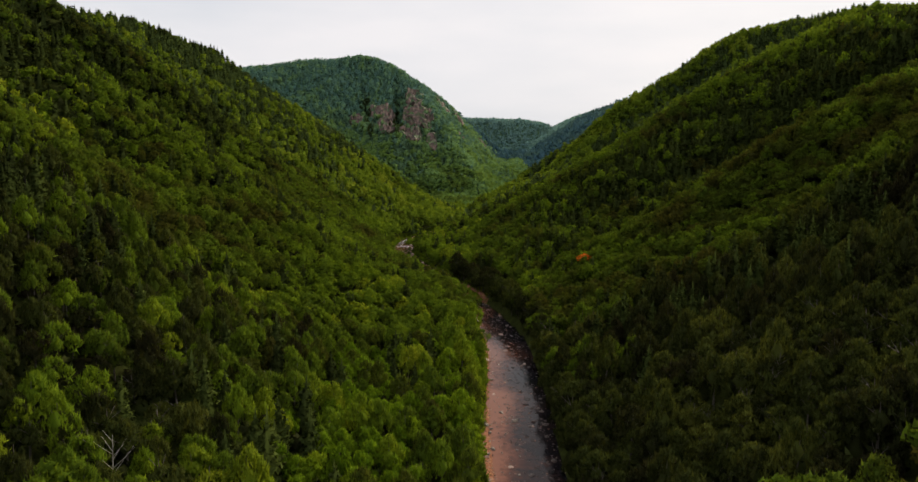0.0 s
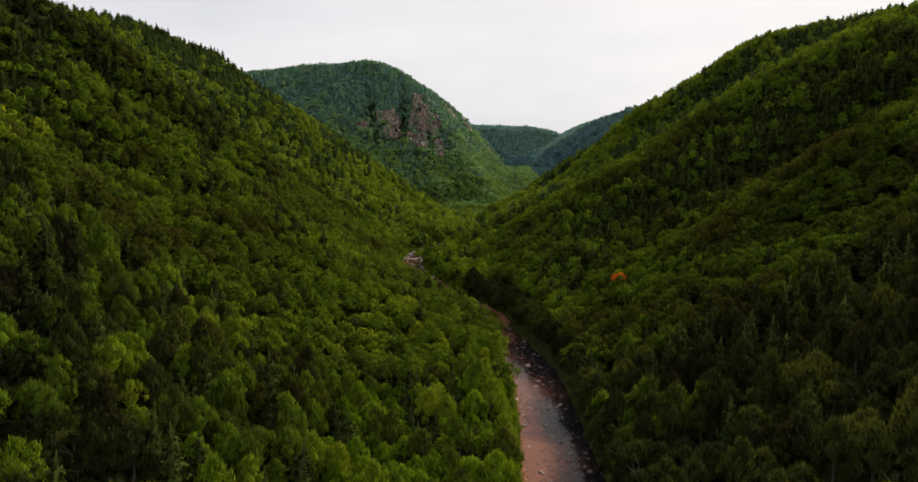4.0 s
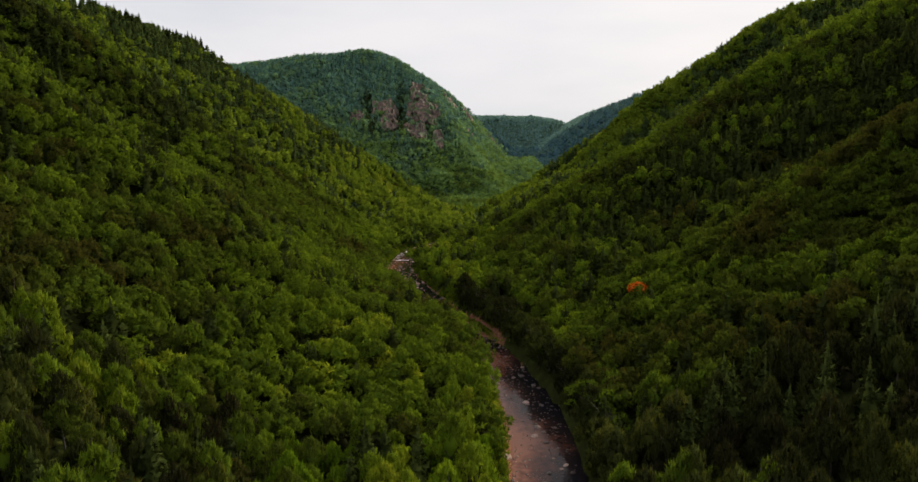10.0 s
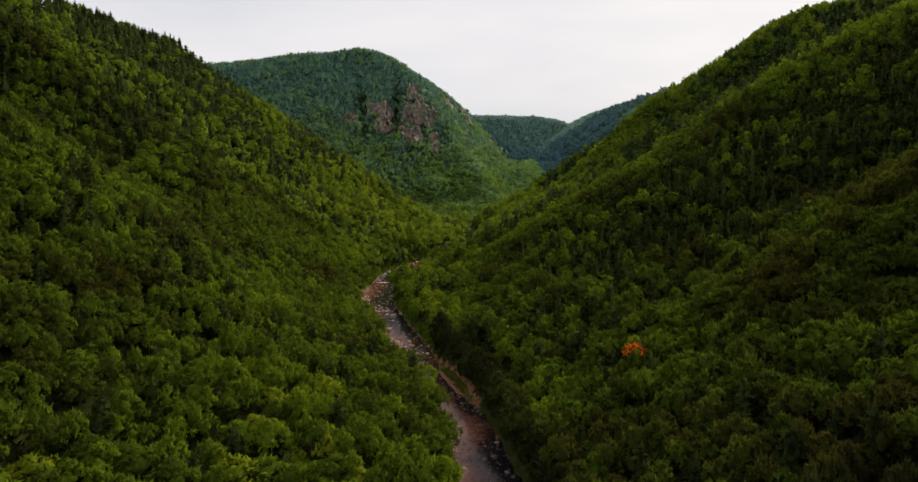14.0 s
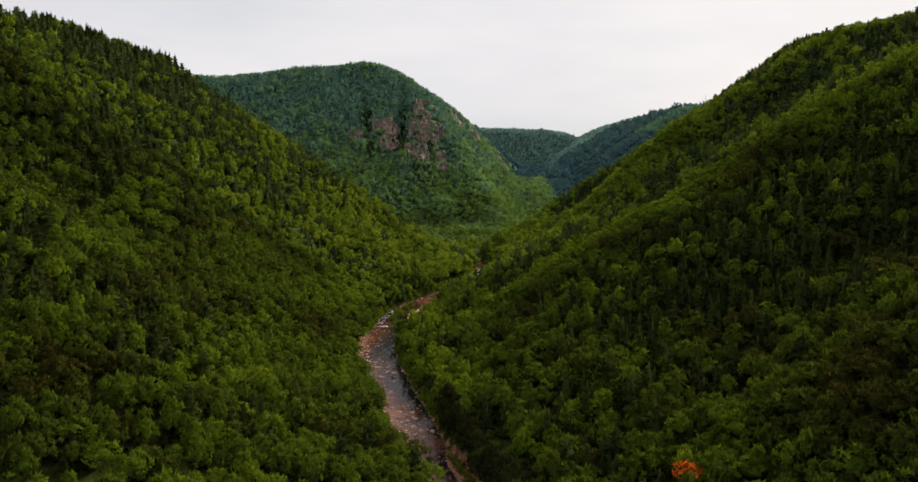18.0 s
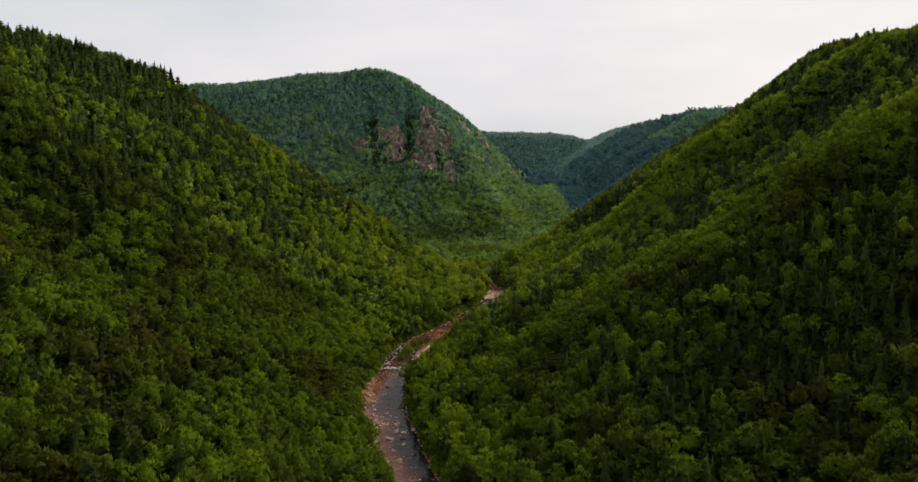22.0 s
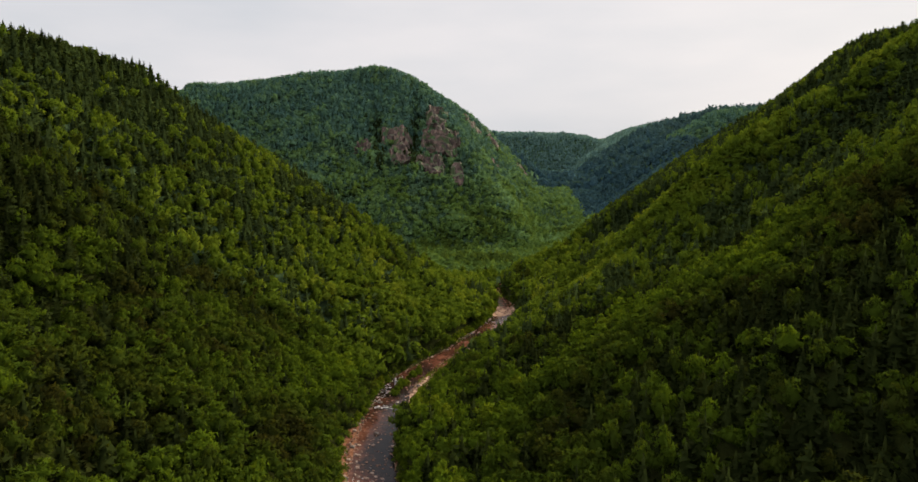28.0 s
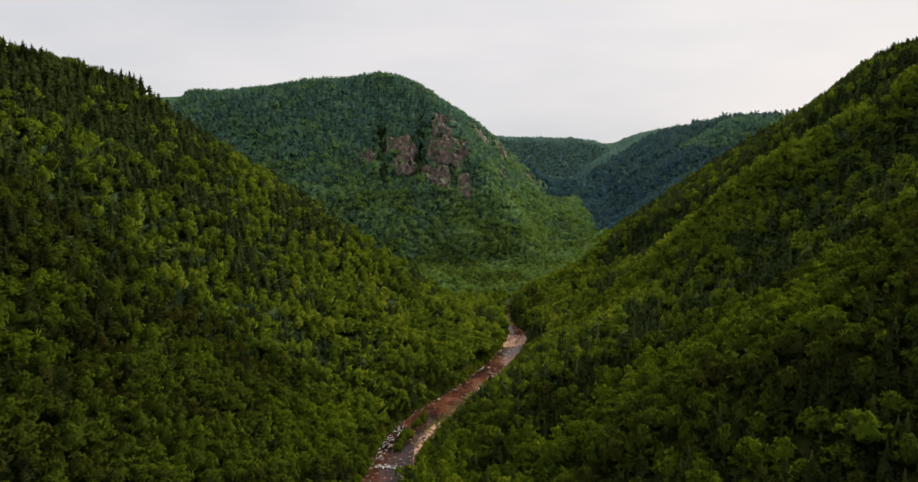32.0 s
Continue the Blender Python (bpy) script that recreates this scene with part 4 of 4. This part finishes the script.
# spires along the crest of the left hill
for k in range(70):
    t = k / 69
    x, y = -266 + 44 * t + float(rng.uniform(-7, 7)), 560 + 90 * t + float(rng.uniform(-8, 8))
    set_tree(spruces, x, y, float(rng.uniform(0.75, 1.3)))

# the one maple that has turned red
red = tree_kind("red_maple", "small maple turned bright orange-red among green trees", "tree", sized(broad_crown(93, 300, 0.20, 1.1, 0.22, 1.0, 0.8, 7, 0.15), 3.1, 2.4, 7.0), trunk_shape(93, 7.0, 2.2, 0.14), red_leaf, bark)
red.matrix_basis = pose(47, 257, float(land(47.0, 257.0)) , 6, 4, 40)


def bare_tree(x, y, height, seed, lift=0.0):
    """A dead tree: pale trunk and a few bare limbs."""
    r = np.random.default_rng(seed)
    root = tagged(new("dead_tree"), "bare pale dead tree standing among green crowns", "tree")
    t = mesh_of("trunk", stick((0, 0, -0.5), (0.3, 0.1, height), 0.15, 0.04, 6), pale_bark, True)
    t.parent = root
    for k in range(9):
        a, h = k * 2.4 + r.uniform(0, 0.8), r.uniform(0.45, 0.95) * height
        d = (1.15 - h / height) * height * 0.4 + 0.5
        limb = mesh_of("limb", stick((0.3 * h / height, 0.1 * h / height, h), (d * math.cos(a), d * math.sin(a), h + d * 0.9), 0.06, 0.015, 4), pale_bark, True)
        limb.parent = root
    root.matrix_basis = pose(x, y, float(land(x, y)) + lift)
    return root


for k, (x, y, h) in enumerate(DEAD_TREES):
    bare_tree(x, y, h, 300 + k)


# ---- river banks ----
def boulder_shape(seed):
    r = np.random.default_rng(seed)
    v, q = ball(1.0, (0, 0, 0), 5, 8, 0.7)
    w = np.sin(v @ r.normal(0, 1.6, (3, 3)) + r.uniform(0, 6, 3)).sum(1)
    return v * (1 + 0.10 * w[:, None] + r.normal(0, 0.05, (len(v), 1))) * r.uniform(0.75, 1.2, 3), q


def closed_ball(vq, rings=5, sides=8):
    """Adds the two small end caps."""
    v, q = vq
    caps = [(0, 3, 2, 1), (0, 5, 4, 3), (0, 7, 6, 5)]
    top = rings * sides
    caps += [(top, top + 1, top + 2, top + 3), (top, top + 3, top + 4, top + 5), (top, top + 5, top + 6, top + 7)]
    return v, np.concatenate([q, np.array(caps)])


boulder_meshes, wet_meshes = [], []
for k in range(6):
    v, q = closed_ball(boulder_shape(500 + k))
    ob = mesh_object("boulder", v, q, [rock_mat], None, (), False)
    boulder_meshes.append(ob.data)
    wet = ob.data.copy()
    wet.materials.clear()
    wet.materials.append(wet_rock)
    wet_meshes.append(wet)
    bpy.data.objects.remove(ob)


def boulder(x, y, size, label="rounded reddish-grey boulder lying in the shallow river", meshes=boulder_meshes):
    ob = new("boulder", meshes[int(rng.integers(0, 6))])
    z = max(float(land(x, y)), float(river_z(y)) - 0.3)
    ob.matrix_basis = pose(x, y, z + 0.12 * size, float(rng.uniform(-15, 15)), float(rng.uniform(-15, 15)), float(rng.uniform(0, 360)))
    ob.scale = (size, size * float(rng.uniform(0.7, 1.0)), size * float(rng.uniform(0.6, 0.9)))
    return tagged(ob, label, "boulder", "boulders in the river")


for x, y, size in BIG_BOULDERS:
    boulder(x, y, size, "large pale boulder rising out of the river")
for k in range(215):
    y = float(rng.choice((rng.uniform(118, 260), rng.uniform(250, 400), rng.uniform(380, 480), rng.uniform(470, 640)), p=(0.35, 0.25, 0.22, 0.18)))
    u = float(rng.uniform(-1, 1)) if rng.uniform() < 0.6 else -float(rng.uniform(0.75, 1.1))
    u = min(u, 0.72) if y < 330 else u
    dark = rng.uniform() < (0.75 if y < 330 else 0.45) + 0.2 * (u > 0)
    boulder(float(river_x(y)) + u * float(river_half(y)), y, float(rng.uniform(0.3, 0.85)) * (1.4 if y > 330 else 1),
            "dark wet boulder lying in the shallow river" if dark else "rounded reddish-grey boulder lying in the shallow river", wet_meshes if dark else boulder_meshes)

for k in range(36):
    y = float(rng.uniform(322, 420))
    boulder(float(river_x(y)) + float(rng.uniform(-0.9, 0.45)) * float(river_half(y)), y, float(rng.uniform(0.6, 1.15)), "large pale boulder rising out of the river")
for k in range(24):
    y = float(rng.uniform(122, 240))
    boulder(float(river_x(y)) + float(rng.uniform(-0.5, 0.8)) * float(river_half(y)), y, float(rng.uniform(0.45, 0.9)), "dark wet boulder lying in the shallow river", wet_meshes)

# cobbles on the bars and along the edges
v8, q8 = ball(1.0, (0, 0, 0), 2, 5, 0.6)
cx = rng.uniform(-1.15, 1.15, 9000)
cy = np.concatenate([rng.uniform(100, 660, 5500), rng.uniform(320, 580, 3500)])
cxx = river_x(cy) + cx * river_half(cy)
cz = land(cxx, cy)
dry = (cz > river_z(cy) - 0.35) | (rng.uniform(0, 1, 9000) < np.interp(cy, (250, 340), (0.06, 0.13)) * np.where((cy > 455) & (cx < 0.1), 0.3, 1))
dry &= (cx < 0.82) | (cy > 335)
dry &= (np.abs(cx) < 1.0) | (rng.uniform(0, 1, 9000) < 0.25)
cxx, cy, cz = cxx[dry], cy[dry], cz[dry]
cs = rng.uniform(0.10, 0.42, len(cxx)) * np.interp(cy, (300, 380), (1.0, 1.5))
cv = (v8[None] * cs[:, None, None] * rng.uniform(0.7, 1.2, (len(cxx), 1, 3)) + np.stack([cxx, cy, np.maximum(cz, river_z(cy) - 0.2) + 0.05], -1)[:, None]).reshape(-1, 3)
cq = (q8[None] + (np.arange(len(cxx)) * len(v8))[:, None, None]).reshape(-1, 4)
tagged(mesh_object("cobbles", cv, cq, [cobble_mat]), "reddish cobbles strewn over gravel bars and shallows", "stones", kind="stuff")


dy = rng.uniform(100, 335, 1500)
dx = river_x(dy) + rng.normal(0.1, 0.55, 1500).clip(-1, 1) * river_half(dy)
ds = rng.uniform(0.10, 0.34, 1500)
dv = (v8[None] * ds[:, None, None] * rng.uniform(0.7, 1.3, (1500, 1, 3)) + np.stack([dx, dy, np.maximum(land(dx, dy), river_z(dy) - 0.14)], -1)[:, None]).reshape(-1, 3)
tagged(mesh_object("cobbles", dv, (q8[None] + (np.arange(1500) * len(v8))[:, None, None]).reshape(-1, 4), [wet_rock]), "dark wet stones breaking the surface of the shallow river", "stones", kind="stuff")


def tufts(name, label, x, y, height, mat, blades=5):
    """Grass and low herbs: fans of narrow blades."""
    n = len(x)
    x, y = np.repeat(x, blades) + rng.normal(0, 0.25, n * blades), np.repeat(y, blades) + rng.normal(0, 0.25, n * blades)
    z = land(x, y)
    h = rng.uniform(0.5, 1.2, n * blades) * height
    a = rng.uniform(0, 2 * math.pi, n * blades)
    out = np.stack([np.cos(a), np.sin(a), np.zeros_like(a)], -1)
    side = np.stack([-np.sin(a), np.cos(a), np.zeros_like(a)], -1)
    foot = np.stack([x, y, z - 0.05], -1)
    mid = foot + np.stack([0 * h, 0 * h, h * 0.6], -1) + out * h[:, None] * 0.25
    tip = foot + np.stack([0 * h, 0 * h, h], -1) + out * h[:, None] * 0.7
    v = np.stack([foot, mid - side * h[:, None] * 0.16, tip, mid + side * h[:, None] * 0.16], 1).reshape(-1, 3)
    return tagged(mesh_object(name, v, np.arange(len(v)).reshape(-1, 4), [mat], None, [("tint", np.repeat(rng.uniform(0.5, 1, n * blades), 4))]), label, "grass", kind="stuff")


ty = rng.uniform(100, 330, 2600)
tu = rng.uniform(0.0, 4.5, 2600)
gy1 = rng.normal(300, 9, 900)
gu1 = rng.uniform(-3.0, 7.5, 900)
gy2 = rng.uniform(470, 640, 1100)
gu2 = rng.uniform(0.3, 3.5, 1100)
gy3 = rng.normal(512, 14, 260)
tufts("bank_grass", "bright green grass and herbs along the gravel river bank",
      np.concatenate([river_x(ty) - river_half(ty) - tu, river_x(gy1) + river_half(gy1) + gu1, river_x(gy2) - river_half(gy2) - gu2, river_x(gy3) + rng.normal(4.5, 1.6, 260)]),
      np.concatenate([ty, gy1, gy2, gy3]), 0.8, leaf_wood)

# low alder bushes where the woods meet the water
by = np.concatenate([rng.uniform(95, 700, 620), rng.uniform(440, 660, 160)])
bs = np.concatenate([rng.choice((-1, 1), 620), np.ones(160)])
bx = river_x(by) + bs * (river_half(by) + np.concatenate([rng.uniform(0.2, 2.4, 620), rng.uniform(2, 10, 160)]) + 0.9 * (bs < 0) * (by < 320))
ok = ~((bs > 0) & ((by < 318) | (np.abs(by - 626) < 20)))
bx, by = bx[ok], by[ok]
forest("alder_bushes", "low green alder bushes at the water's edge",
       [(BROAD_LOD[2], np.stack([bx, by, land(bx, by) - 0.3], -1), rng.uniform(1.1, 2.0, len(bx)), rng.uniform(1.1, 2.2, len(bx)), rng.uniform(0.3, 0.9, len(bx)), leaf_wood)], "bushes")

# a small clump of bushes between the two channels
iy = rng.uniform(468, 500, 14)
ix = river_x(iy) - 1.2 + rng.normal(0, 0.7, 14)
forest("alder_bushes", "clump of tall green alders on a river island",
       [(BROAD_LOD[1], np.stack([ix, iy, land(ix, iy) - 0.3], -1), rng.uniform(1.3, 2.1, 14), rng.uniform(2.0, 3.6, 14), rng.uniform(0.3, 0.8, 14), leaf_wood)], "bushes")

# white water over the riffles
fy = np.concatenate([rng.normal(456.5, 0.9, 80), rng.uniform(459, 494, 130), rng.normal(392, 5, 25), rng.normal(333, 4, 25), rng.uniform(590, 622, 40)])
fu = np.concatenate([rng.uniform(-5.8, 1.4, 80), rng.uniform(-8.2, -4.6, 130), rng.uniform(-6, 2, 90)])
fx = river_x(fy) + fu
fs = rng.uniform(0.10, 0.42, len(fy))
fv, fq = ball(1.0, (0, 0, 0), 2, 6, 0.22)
fv = (fv[None] * np.stack([fs * 1.2, fs * 0.7, fs * 0.8], -1)[:, None] + np.stack([fx, fy, river_z(fy) - 0.08], -1)[:, None]).reshape(-1, 3)
fq = (fq[None] + (np.arange(len(fx)) * 18)[:, None, None]).reshape(-1, 4)
tagged(mesh_object("white_water", fv, fq, [foam_mat], None, (), True), "white foam where the river runs over stones", "rapids", kind="stuff")

for ob in (*maples, *shaded_maples, *birches, *poplars, *shaded_poplars, *sunlit_birches, *spruces):
    for child in list(ob.children):
        bpy.data.objects.remove(child)
    bpy.data.objects.remove(ob)
